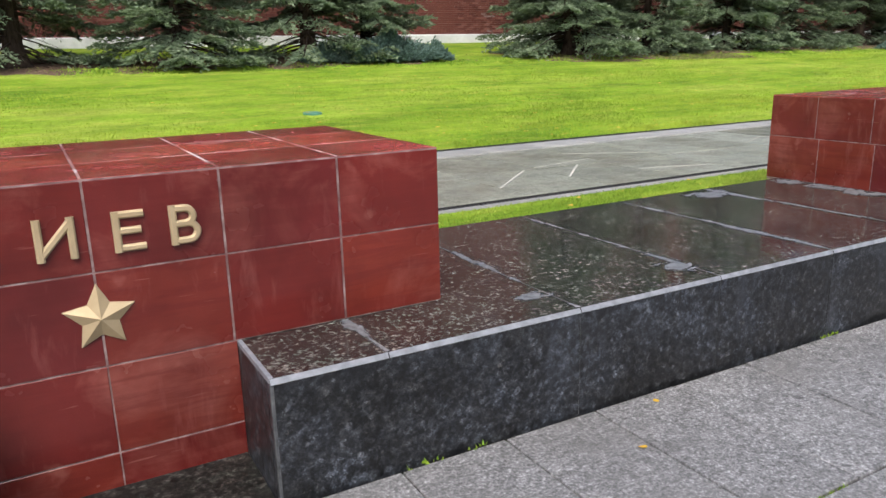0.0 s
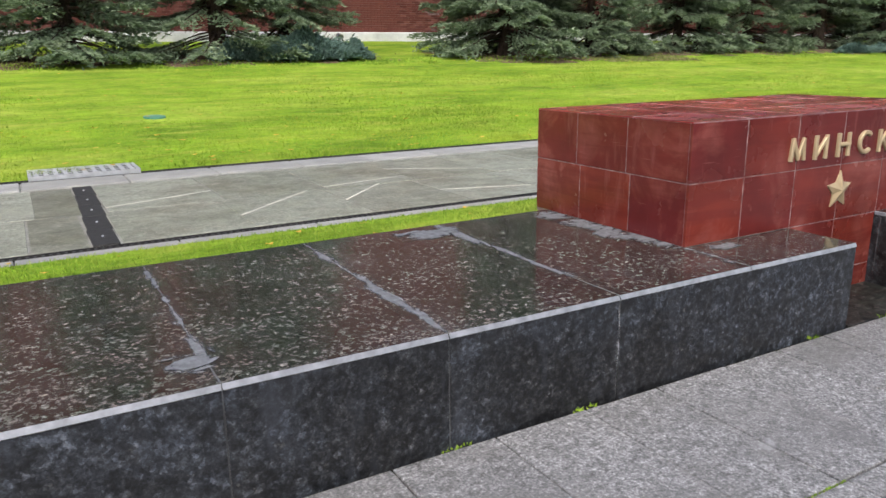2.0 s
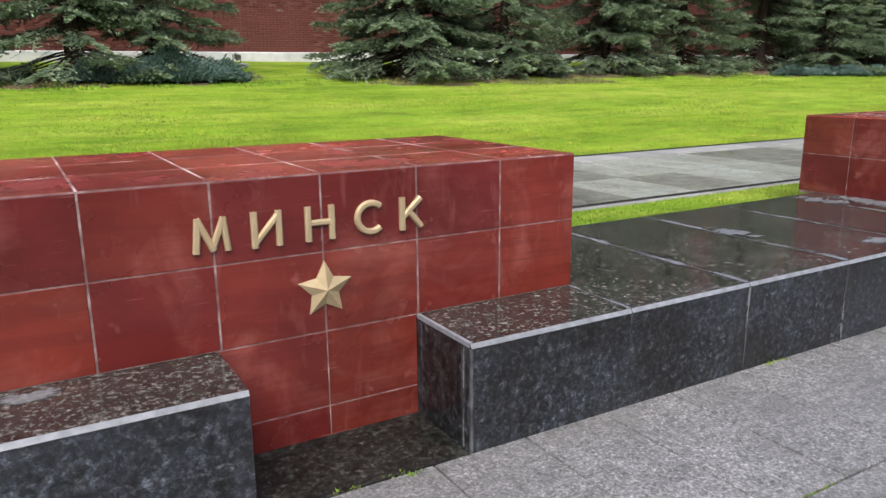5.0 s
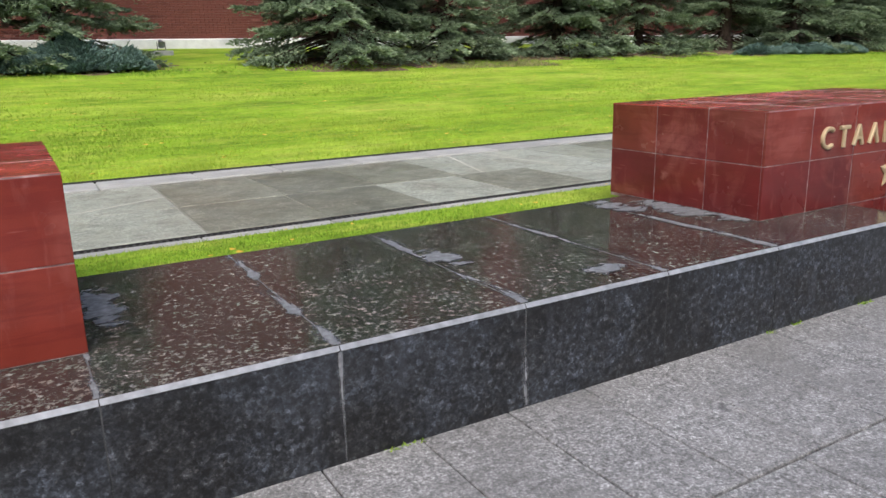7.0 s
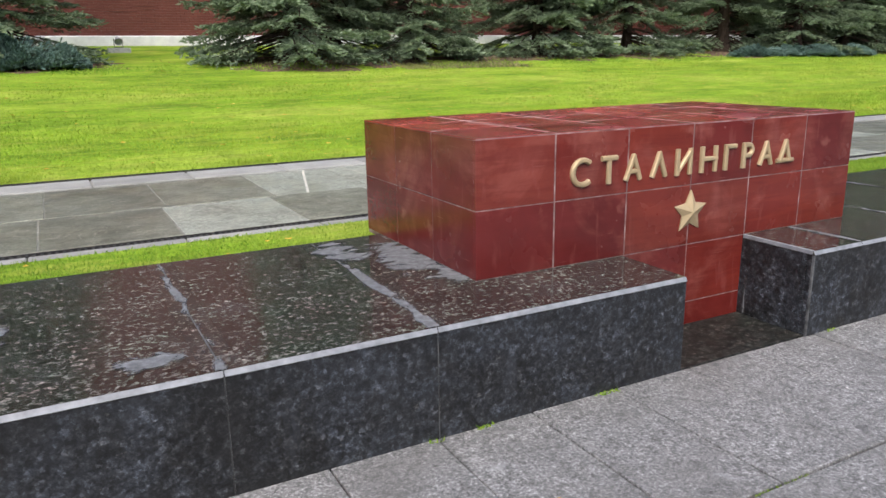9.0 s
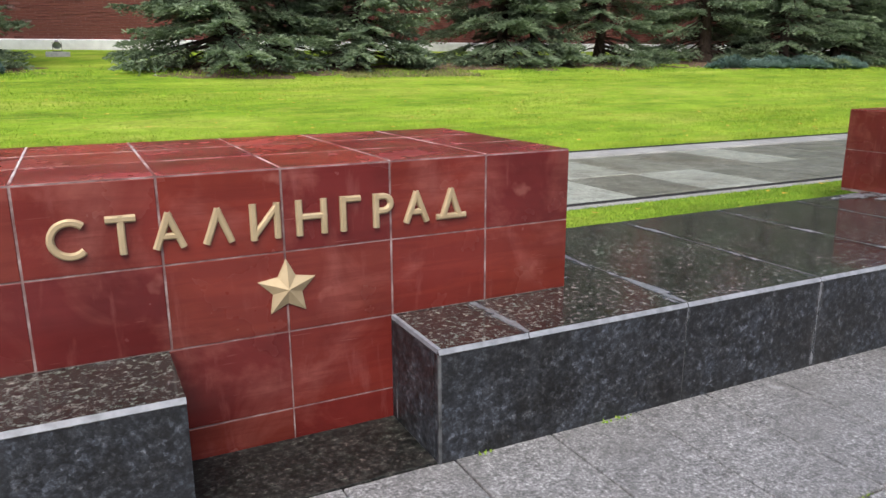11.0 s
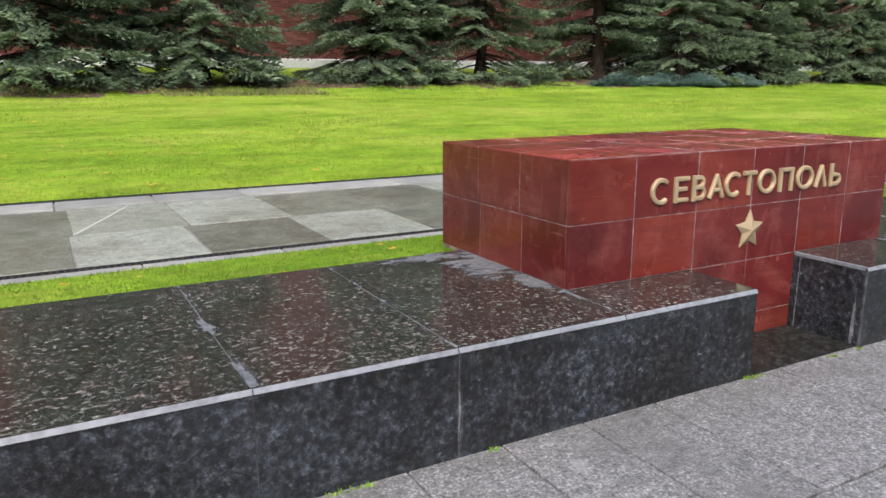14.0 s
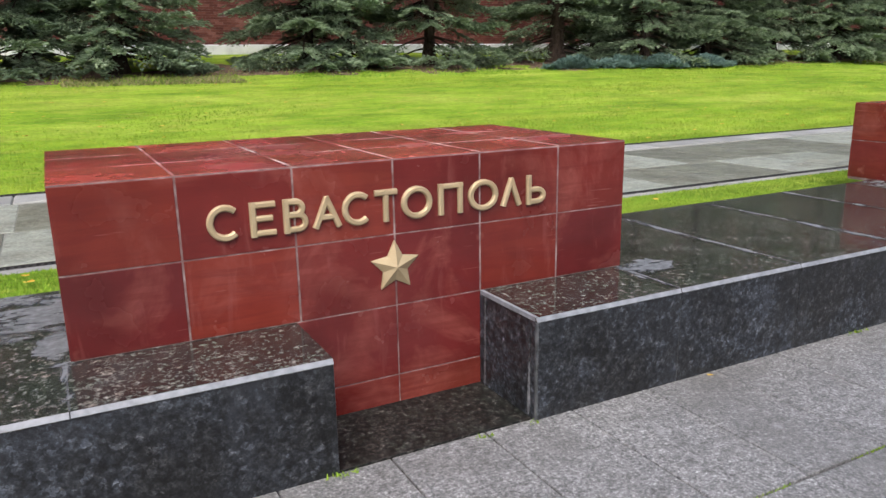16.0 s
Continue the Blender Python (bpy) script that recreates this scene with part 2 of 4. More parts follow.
def blades(name, stops, tip):
    m = Mat(name, 0.65, spec=0.2)
    c = m.ramp(m.island(), *stops)
    c = m.mix(m.ramp(m.noise(1.0, 4, 0.6, m.scaled(0.45, 1.5, 1)), (0.46, 0.0), (0.68, 0.6)), c, tip)
    c = m.mix(0.8, c, m.ramp(m.noise(1.0, 4, 0.6, m.scaled(0.5, 1.5, 1), 0.4), (0.34, 0.74), (0.62, 1.12)), "MULTIPLY")
    c = m.mix(0.8, c, m.ramp(m.noise(1.0, 5, 0.65, m.scaled(1.1, 1.9, 1), 0.5), (0.36, 0.80), (0.6, 1.12)), "MULTIPLY")
    return m.color(c).done()


def brick_mat():
    m = Mat("old_red_brick", 0.85, spec=0.25)
    c = m.ramp(m.island(), (0.0, (0.10, 0.035, 0.028)), (0.3, (0.14, 0.048, 0.038)), (0.75, (0.175, 0.063, 0.051)), (1.0, (0.25, 0.115, 0.097)))
    c = m.mix(0.5, c, m.ramp(m.piece(), (0.0, 0.72), (1.0, 1.12)), "MULTIPLY")
    c = m.mix(m.ramp(m.noise(0.5, 5, 0.6), (0.45, 0.0), (0.7, 0.5)), c, (0.12, 0.036, 0.032))
    c = m.mix(m.ramp(m.noise(9, 4), (0.62, 0.0), (0.76, 0.5)), c, (0.06, 0.02, 0.018))
    return m.color(c).bump(m.noise(20, 4), 0.5, 0.01).done()


def brick_field():
    m = Mat("upper_brickwork", 0.85, spec=0.25)
    n = m.add("ShaderNodeTexBrick")
    n.inputs["Scale"].default_value = 1.0
    n.inputs["Brick Width"].default_value, n.inputs["Row Height"].default_value = 0.29, 0.088
    n.inputs["Mortar Size"].default_value = 0.006
    for key, v in (("Color1", (0.18, 0.062, 0.05)), ("Color2", (0.13, 0.044, 0.036)), ("Mortar", (0.18, 0.10, 0.08))):
        n.inputs[key].default_value = (*v, 1)
    mp = m.add("ShaderNodeMapping")
    mp.inputs["Rotation"].default_value = (radians(-90), 0, 0)
    m.link(m.pos, mp.inputs["Vector"])
    m.link(mp.outputs[0], n.inputs["Vector"])
    c = m.mix(m.ramp(m.noise(0.5, 5), (0.4, 0.0), (0.7, 0.5)), n.outputs["Color"], (0.17, 0.045, 0.035))
    return m.color(c).done()


def whitewash():
    m = Mat("whitewashed_plaster", 0.8)
    c = m.ramp(m.noise(1.6, 6, 0.65), (0.3, (0.52, 0.53, 0.56)), (0.6, (0.74, 0.75, 0.78)))
    c = m.mix(m.ramp(m.noise(7, 4), (0.64, 0.0), (0.78, 0.5)), c, (0.36, 0.36, 0.38))
    return m.color(c).bump(m.noise(9, 4), 0.3, 0.01).done()


def needles(name, stops):
    m = Mat(name, 0.7, spec=0.08)
    c = m.ramp(m.island(), *stops)
    c = m.mix(m.ramp(m.noise(1.3, 4), (0.42, 0.0), (0.66, 0.7)), c, tuple(v * 0.62 for v in stops[1][1]))
    return m.color(c).done()


def bark():
    m = Mat("spruce_bark", 0.95, spec=0.1)
    c = m.ramp(m.noise(12, 5, 0.7, m.scaled(1.5, 1.5, 0.4)), (0.3, (0.018, 0.013, 0.010)), (0.7, (0.07, 0.052, 0.04)))
    return m.color(c).bump(m.noise(18, 4), 0.6, 0.02).done()


def soil_mat():
    m = Mat("needle_strewn_soil", 0.95, spec=0.1)
    c = m.ramp(m.noise(7, 6, 0.7), (0.3, (0.05, 0.034, 0.025)), (0.52, (0.13, 0.088, 0.063)), (0.72, (0.26, 0.19, 0.14)))
    return m.color(c).bump(m.noise(25, 4), 0.6, 0.03).done()


def brass():
    m = Mat("gilded_brass", 0.5, 0.35)
    c = m.ramp(m.noise(9, 4), (0.3, (0.42, 0.325, 0.19)), (0.7, (0.52, 0.415, 0.26)))
    c = m.mix(m.ramp(m.noise(60, 3), (0.6, 0.0), (0.8, 0.25)), c, (0.35, 0.26, 0.13))
    return m.color(c).bump(m.noise(130, 3), 0.12, 0.002).done()


def simple(name, lo, hi, scale, rough=0.7, metal=0.0):
    m = Mat(name, rough, metal)
    return m.color(m.ramp(m.noise(scale, 4), (0.3, lo), (0.7, hi))).bump(m.noise(scale * 3, 3), 0.2, 0.004).done()


RED = red_stone("polished_red_quartzite", 0.14, 0.32, 0.05, 0.85)
# wet tops: base colour raised 2.3 times to stand in for sky sheen
RED_WET_SHEEN = red_stone("wet_red_quartzite_sky_sheen", 0.05, 0.36, 0.22, 0.95, 2.3, 0.6)
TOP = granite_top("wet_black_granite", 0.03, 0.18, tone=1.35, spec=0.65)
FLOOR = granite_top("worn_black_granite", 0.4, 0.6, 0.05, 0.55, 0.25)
FRONT = granite_front()
EDGE = sky_pale_edge()
# dried lime; left of block 3 the same film paints mirrored sky
LIME_SHEEN = lime("lime_and_sheen_film", (2, 2, 0), 0.26)
STREAK = lime("lime_streak", (2, 0, 0), 0.085, (9, 2.6, 1))
DRIP = lime("lime_drip", (2, 0, 0), -0.005)
MORTAR = mortar()
GROUT = stone_grout()
PAVE = paving()
PALE_FLAG = flagstone("pale_grey_green_flagstone", PALE_STONE)
DARK_FLAG = flagstone("dark_wet_flagstone", DARK_STONE)
CEMENT = pale_stone("pale_cement_line", (0.42, 0.41, 0.36), (0.66, 0.64, 0.57))
CRACKED = flagstone("cracked_grey_green_flagstone", CRACKED_STONE)
KERB = pale_stone("pale_kerb_stone", (0.24, 0.24, 0.23), (0.36, 0.36, 0.34))
BED = pale_stone("sandy_joint_filling", (0.12, 0.118, 0.10), (0.34, 0.335, 0.30))
JOINT = simple("dark_joint_dirt", (0.02, 0.02, 0.016), (0.07, 0.07, 0.05), 30, 0.95)
END_DRIP = lime("lime_end_drip", (0, 2, 0), 0.03)
WORN = simple("worn_corner_stone", (0.025, 0.027, 0.03), (0.13, 0.137, 0.145), 14, 0.7)
GREY_JOINT = simple("grey_joint_mortar", (0.016, 0.017, 0.018), (0.10, 0.104, 0.11), 3.5, 0.85)
TURF = grass_ground()
BLADE = blades("grass_blades", [(0.0, (0.15, 0.262, 0.015)), (0.5, (0.205, 0.33, 0.022)), (1.0, (0.31, 0.395, 0.06))], (0.36, 0.41, 0.05))
VERGE = blades("verge_blades", [(0.0, (0.10, 0.20, 0.016)), (0.5, (0.165, 0.285, 0.022)), (1.0, (0.29, 0.37, 0.06))], (0.30, 0.37, 0.05))
WEED = blades("weed_leaves", [(0.0, (0.10, 0.20, 0.02)), (0.5, (0.20, 0.34, 0.03)), (1.0, (0.30, 0.40, 0.06))], (0.22, 0.34, 0.03))
DRY = blades("dry_stalks", [(0.0, (0.10, 0.12, 0.035)), (0.5, (0.20, 0.21, 0.07)), (1.0, (0.30, 0.25, 0.14))], (0.2, 0.24, 0.06))
LEAF = blades("fallen_leaf_yellow", [(0.0, (0.38, 0.17, 0.03)), (0.5, (0.55, 0.35, 0.04)), (1.0, (0.64, 0.48, 0.12))], (0.46, 0.28, 0.05))
BRICK = brick_mat()
FIELD = brick_field()
WHITE = whitewash()
NEEDLE = needles("spruce_needles", [(0.0, (0.09, 0.125, 0.07)), (0.45, (0.20, 0.275, 0.165)), (0.8, (0.28, 0.36, 0.245)), (1.0, (0.36, 0.43, 0.30))])
JUNIPER = needles("juniper_needles", [(0.0, (0.06, 0.105, 0.085)), (0.5, (0.135, 0.215, 0.185)), (1.0, (0.25, 0.37, 0.335))])
BARK = bark()
SOIL = soil_mat()
BRASS = brass()
IRON = simple("black_cast_iron", (0.008, 0.008, 0.008), (0.026, 0.025, 0.024), 20, 0.8)
STEEL = simple("galvanised_steel", (0.42, 0.44, 0.46), (0.62, 0.64, 0.66), 12, 0.45, 0.5)
ZINC = simple("dull_zinc", (0.16, 0.18, 0.21), (0.30, 0.32, 0.36), 12, 0.4, 0.5)
CONCRETE = simple("grey_concrete", (0.28, 0.29, 0.30), (0.42, 0.43, 0.44), 9, 0.85)
TEAL = simple("teal_plastic", (0.05, 0.17, 0.11), (0.10, 0.27, 0.19), 8, 0.5)


# ---- building helpers ----
def mesh_object(name, bm, mat, parent=None, label=""):
    me = bpy.data.meshes.new(name)
    bm.to_mesh(me)
    bm.free()
    for one in mat if isinstance(mat, (list, tuple)) else (mat,):
        me.materials.append(one)
    ob = new(name, me)
    ob.parent = parent
    if label:
        ob["label"] = label
    return ob


def part(name, bm, mat, parent, label=""):
    return mesh_object(name, bm, mat, parent, label)


def holder(name, label, category, group="", kind="", at=(0, 0, 0)):
    ob = new(name)
    ob.location = at
    return tagged(ob, label, category, group, kind)


def block(bm, x0, x1, y0, y1, z0, z1, bevel=0.0):
    made = bmesh.ops.create_cube(bm, size=1)["verts"]
    for v in made:
        v.co = ((x0 + x1) / 2 + v.co.x * (x1 - x0), (y0 + y1) / 2 + v.co.y * (y1 - y0), (z0 + z1) / 2 + v.co.z * (z1 - z0))
    if bevel:
        edges = list({e for v in made for e in v.link_edges})
        bmesh.ops.bevel(bm, geom=edges, offset=bevel, segments=1, affect="EDGES")
    return bm


def solid(x0, x1, y0, y1, z0, z1, bevel=0.0):
    return block(bmesh.new(), x0, x1, y0, y1, z0, z1, bevel)


PIECES = {}


def piece(name, parent, mat, x0, x1, y0, y1, z0, z1, bevel=0.002):
    """One stone among many alike: stones of one size share a mesh."""
    key = (name, mat.name, round(x1 - x0, 3), round(y1 - y0, 3), round(z1 - z0, 3))
    if key not in PIECES:
        bm = solid((x0 - x1) / 2, (x1 - x0) / 2, (y0 - y1) / 2, (y1 - y0) / 2, (z0 - z1) / 2, (z1 - z0) / 2, bevel)
        me = bpy.data.meshes.new(name)
        bm.to_mesh(me)
        bm.free()
        me.materials.append(mat)
        PIECES[key] = me
    ob = new(name, PIECES[key])
    ob.parent = parent
    ob.location = ((x0 + x1) / 2, (y0 + y1) / 2, (z0 + z1) / 2)
    return ob


def slab(name, parent, mat, outline, z0, z1, inset=0.006):
    """A flat stone of any outline, its top edge chamfered."""
    n = len(outline)
    mid = Vector((sum(p[0] for p in outline) / n, sum(p[1] for p in outline) / n))
    rings = []
    bm = bmesh.new()
    for z, shrink in ((z0, 0.0), (z1 - inset, 0.0), (z1, inset)):
        ring = []
        for p in outline:
            d = mid - Vector(p)
            q = Vector(p) + d.normalized() * shrink
            ring.append(bm.verts.new((q.x, q.y, z)))
        rings.append(ring)
    for a, b in zip(rings, rings[1:]):
        for i in range(n):
            bm.faces.new((a[i], a[(i + 1) % n], b[(i + 1) % n], b[i]))
    bm.faces.new(rings[-1])
    bmesh.ops.recalc_face_normals(bm, faces=bm.faces)
    return part(name, bm, mat, parent)


def raw(name, verts, faces, mat, parent=None):
    me = bpy.data.meshes.new(name)
    me.from_pydata(verts, [], faces)
    me.materials.append(mat)
    me.update()
    ob = new(name, me)
    ob.parent = parent
    return ob


def triangles(name, points, mat, parent=None):
    """A mesh of loose triangles from an array (n, 3, 3)."""
    n = len(points)
    me = bpy.data.meshes.new(name)
    me.vertices.add(3 * n)
    me.vertices.foreach_set("co", points.astype(np.float32).ravel())
    me.loops.add(3 * n)
    me.loops.foreach_set("vertex_index", np.arange(3 * n, dtype=np.int32))
    me.polygons.add(n)
    me.polygons.foreach_set("loop_start", np.arange(0, 3 * n, 3, dtype=np.int32))
    me.materials.append(mat)
    me.update(calc_edges=True)
    ob = new(name, me)
    ob.parent = parent
    return ob


def blob(rng, x, y, rx, ry, n=28, rough=0.35):
    """An irregular closed outline round (x, y)."""
    ph = [rng.uniform(0, 6.28) for _ in range(4)]
    out = []
    for i in range(n):
        a = 2 * math.pi * i / n
        r = 1 + rough * (0.12 * math.sin(13 * a + ph[1]) + 0.14 * math.sin(17 * a + ph[0]) + 0.5 * math.sin(2 * a + ph[0]) + 0.35 * math.sin(3 * a + ph[1]) + 0.3 * math.sin(5 * a + ph[2]) + 0.25 * math.sin(8 * a + ph[3])) + rng.uniform(-0.08, 0.08)
        out.append((x + rx * r * math.cos(a), y + ry * r * math.sin(a)))
    return out


def lawn_z(y):
    return 0.362 + 0.0905 * (y - 8.42)


def swell(x, y):
    """The lawn's gentle unevenness."""
    return (0.02 * noise.noise((x * 0.22, y * 0.3, 0)) + 0.006 * noise.noise((x * 1.1, y * 1.3, 3))) * min(1, max(0, (y - 8.42) / 1.5))


# ---- ground, wall and lawn ----
ground = raw("ground", [(x, y, z) for y, z in ((-400, -0.05), (2.4, -0.05), (3.5, -0.05), (3.55, 0.28), (8.3, 0.28), (30, 2.2), (400, 2.2)) for x in (-400, 400)],
             [(2 * i, 2 * i + 1, 2 * i + 3, 2 * i + 2) for i in range(6)], JOINT)
tagged(ground, "dark earth bed under paving and lawn", "ground", kind="structure")

rng = random.Random(5)
nx, ny = 240, 60
lawn_verts = []
for j in range(ny + 1):
    y = 8.42 + (29.0 - 8.42) * j / ny
    for i in range(nx + 1):
        x = -60 + 190 * i / nx
        lawn_verts.append((x, y, lawn_z(y) + swell(x, y)))
lawn = raw("lawn", lawn_verts, [(j * (nx + 1) + i, j * (nx + 1) + i + 1, (j + 1) * (nx + 1) + i + 1, (j + 1) * (nx + 1) + i) for j in range(ny) for i in range(nx)], TURF)
for p in lawn.data.polygons:
    p.use_smooth = True
tagged(lawn, "bright green mown lawn rising to the wall", "lawn", kind="structure")
strip = mesh_object("grass_verge", solid(-60, 110, 3.60, 4.8, 0.2, 0.352), TURF)
tagged(strip, "narrow bright green grass strip beside path", "lawn", kind="structure")

WALL_Y = 28.0
wall = holder("wall_north", "tall old red brick wall", "wall", kind="structure")
part("wall_core", solid(-90, 160, WALL_Y + 0.02, WALL_Y + 1.2, 1.6, 5.2), MORTAR, wall)
part("upper_wall", solid(-90, 160, WALL_Y, WALL_Y + 1.2, 5.2, 13.5), FIELD, wall)
plaster = mesh_object("baseboard", solid(-90, 160, WALL_Y - 0.16, WALL_Y + 0.02, 1.7, 2.47, 0.03), WHITE)
tagged(plaster, "whitewashed plaster footing of the brick wall", "wall base", kind="structure")

# unseen dark backdrop behind the camera, added to keep horizon sky off the fronts
backdrop_verts, backdrop_faces = [], []
hn, hm = 160, 14
for j in range(hm + 1):
    for i in range(hn + 1):
        x, z = -45 + 110 * i / hn, 7.0 * j / hm
        backdrop_verts.append((x, -14.5 + 0.9 * noise.noise((x * 0.5, z * 0.6, 4)) + 0.4 * noise.noise((x * 1.7, z * 1.7, 9)), z - 0.05 + (1.2 * noise.noise((x * 0.3, 0, 1)) if j == hm else 0)))
for j in range(hm):
    for i in range(hn):
        a = j * (hn + 1) + i
        backdrop_faces.append((a + 1, a, a + hn + 1, a + hn + 2))
BACKDROP_GREEN = simple("dark_backdrop_green", (0.015, 0.03, 0.01), (0.07, 0.11, 0.04), 5, 0.8)
hedge = raw("backdrop", backdrop_verts, backdrop_faces, BACKDROP_GREEN)
mod = hedge.modifiers.new("thickness", "SOLIDIFY")
mod.thickness = -1.2
tagged(hedge, "dark green backdrop added unseen behind the camera to darken reflections", "hedge", kind="structure")

# ---- memorial blocks ----
CAP0, CAP1 = 0.913, 1.062


def arc(cx, cy, rx, ry, a0, a1, n=14):
    return [(cx + rx * math.cos(radians(a0 + (a1 - a0) * i / n)), cy + ry * math.sin(radians(a0 + (a1 - a0) * i / n))) for i in range(n + 1)]


LETTERS = {
    "К": [[(0, 0), (0, 1)], [(0.08, 0.40), (0.95, 1)], [(0.34, 0.60), (1, 0)]],
    "И": [[(0, 0), (0, 1)], [(1, 0), (1, 1)], [(0, 0.02), (1, 0.98)]],
    "Е": [[(0, 0), (0, 1)], [(0, 1), (1, 1)], [(0, 0.52), (0.85, 0.52)], [(0, 0), (1, 0)]],
    "В": [[(0, 0), (0, 1)], [(0, 1), (0.5, 1)] + arc(0.5, 0.765, 0.36, 0.235, 88, -90) + [(0, 0.53)], [(0, 0.53), (0.6, 0.53)] + arc(0.6, 0.265, 0.4, 0.265, 88, -90) + [(0, 0)]],
    "М": [[(0, 0), (0.1, 1)], [(0.1, 1), (0.52, 0.05)], [(0.52, 0.05), (0.9, 1)], [(0.9, 1), (1, 0)]],
    "Н": [[(0, 0), (0, 1)], [(1, 0), (1, 1)], [(0, 0.52), (1, 0.52)]],
    "С": [arc(0.56, 0.5, 0.56, 0.52, 48, 312, 24)],
    "Т": [[(0, 1), (1, 1)], [(0.5, 1), (0.5, 0)]],
    "А": [[(0, 0), (0.5, 1)], [(1, 0), (0.5, 1)], [(0.2, 0.32), (0.8, 0.32)]],
    "Л": [[(0, 0), (0.5, 1)], [(1, 0), (0.5, 1)]],
    "Г": [[(0, 0), (0, 1)], [(0, 1), (1, 1)]],
    "Р": [[(0, 0), (0, 1)], [(0, 1), (0.5, 1)] + arc(0.5, 0.74, 0.5, 0.26, 88, -90) + [(0, 0.48)]],
    "Д": [[(0.12, 0.06), (0.5, 1)], [(0.88, 0.06), (0.5, 1)], [(-0.08, 0.04), (1.08, 0.04)]],
    "О": [arc(0.5, 0.5, 0.5, 0.52, 0, 360, 32)],
    "П": [[(0, 0), (0, 1)], [(1, 0), (1, 1)], [(0, 1), (1, 1)]],
    "Ь": [[(0, 0), (0, 1)], [(0, 0.5), (0.55, 0.5)] + arc(0.55, 0.25, 0.45, 0.25, 88, -90) + [(0, 0)]],
}


def ribbon(bm, pts, width, front, back, soft=0.006):
    """A bar of rounded section swept along pts (x, z), standing out from the plane y = back to y = front."""
    closed = (Vector(pts[0]) - Vector(pts[-1])).length < 1e-4
    pts = [Vector(p) for p in (pts[:-1] if closed else pts)]
    pts = [p for i, p in enumerate(pts) if i == 0 or (p - pts[i - 1]).length > 1e-4]
    n = len(pts)
    section = [(-width / 2, back), (-width / 2, front + soft), (-width / 2 + soft, front), (width / 2 - soft, front), (width / 2, front + soft), (width / 2, back)]
    rings = []
    for i, p in enumerate(pts):
        a = pts[(i - 1) % n] if closed or i > 0 else None
        b = pts[(i + 1) % n] if closed or i < n - 1 else None
        d0 = (p - a).normalized() if a is not None else (b - p).normalized()
        d1 = (b - p).normalized() if b is not None else d0
        t = (d0 + d1).normalized()
        nrm = Vector((-t.y, t.x)) / max(0.5, t.dot(d0))
        rings.append([bm.verts.new((p.x + nrm.x * s, y, p.y + nrm.y * s)) for s, y in section])
    pairs = list(zip(rings, rings[1:])) + ([(rings[-1], rings[0])] if closed else [])
    for a, b in pairs:
        for i in range(5):
            bm.faces.new((a[i], a[i + 1], b[i + 1], b[i]))
    if not closed:
        bm.faces.new(rings[0][::-1])
        bm.faces.new(rings[-1])


def letter(parent, glyph, x0, x1, y, lift=0.0):
    bm = bmesh.new()
    w = 0.027
    ax, aw, az, ah = x0 + w / 2, x1 - x0 - w, CAP0 + lift + w / 2, CAP1 - CAP0 - w
    for i, stroke in enumerate(LETTERS[glyph]):
        pts = [(ax + aw * u, az + ah * v) for u, v in stroke]
        if len(pts) == 2:
            d = (Vector(pts[1]) - Vector(pts[0])).normalized() * (w / 2 if abs(pts[0][0] - pts[1][0]) < 0.004 or abs(pts[0][1] - pts[1][1]) < 0.004 else w * 0.3)
            d *= 1 - 0.05 * i
            pts = [tuple(Vector(pts[0]) - d), tuple(Vector(pts[1]) + d)]
        ribbon(bm, pts, w - 0.0008 * i, y - 0.019 + 0.0006 * i, y + 0.004)
    bmesh.ops.recalc_face_normals(bm, faces=bm.faces)
    return part("letter", bm, BRASS, parent, "raised gilded brass letter")


def star(parent, x, y, z, r):
    bm = bmesh.new()
    rim = []
    for i in range(10):
        a = math.pi / 2 + i * math.pi / 5
        q = r if i % 2 == 0 else r * 0.51
        rim.append((x + q * math.cos(a), z + q * math.sin(a)))
    back = [bm.verts.new((u, y + 0.004, v)) for u, v in rim]
    edge = [bm.verts.new((u, y - 0.008, v)) for u, v in rim]
    peak = bm.verts.new((x, y - 0.036, z))
    for i in range(10):
        j = (i + 1) % 10
        bm.faces.new((back[i], back[j], edge[j], edge[i]))
        bm.faces.new((edge[i], edge[j], peak))
    bmesh.ops.recalc_face_normals(bm, faces=bm.faces)
    return part("star", bm, BRASS, parent, "five-pointed faceted gilded brass star")


FY, BY, PT, TT = 2.55, 3.93, 0.5, 1.2  # block's front and back, plinth's top, block's top
PF, PB = 2.1, 3.74  # plinth's front and back at most places
WORDS = {
    0: [("К", -1.812, -1.694), ("И", -1.584, -1.452), ("Е", -1.334, -1.225), ("В", -1.139, -1.028)],
    1: [("М", -1.916, -1.765), ("И", -1.682, -1.552), ("Н", -1.453, -1.320), ("С", -1.228, -1.085), ("К", -1.009, -0.889)],
    2: [("С", -2.278, -2.135), ("Т", -2.079, -1.974), ("А", -1.920, -1.799), ("Л", -1.735, -1.616), ("И", -1.552, -1.428), ("Н", -1.364, -1.231),
        ("Г", -1.174, -1.082), ("Р", -1.025, -0.930), ("А", -0.881, -0.760), ("Д", -0.715, -0.582)],
    3: [("С", -2.210, -2.073), ("Е", -2.032, -1.922), ("В", -1.889, -1.779), ("А", -1.758, -1.628), ("С", -1.623, -1.486), ("Т", -1.466, -1.356),
        ("О", -1.333, -1.174), ("П", -1.140, -1.008), ("О", -0.977, -0.809), ("Л", -0.789, -0.672), ("Ь", -0.638, -0.523)],
    4: [],
}
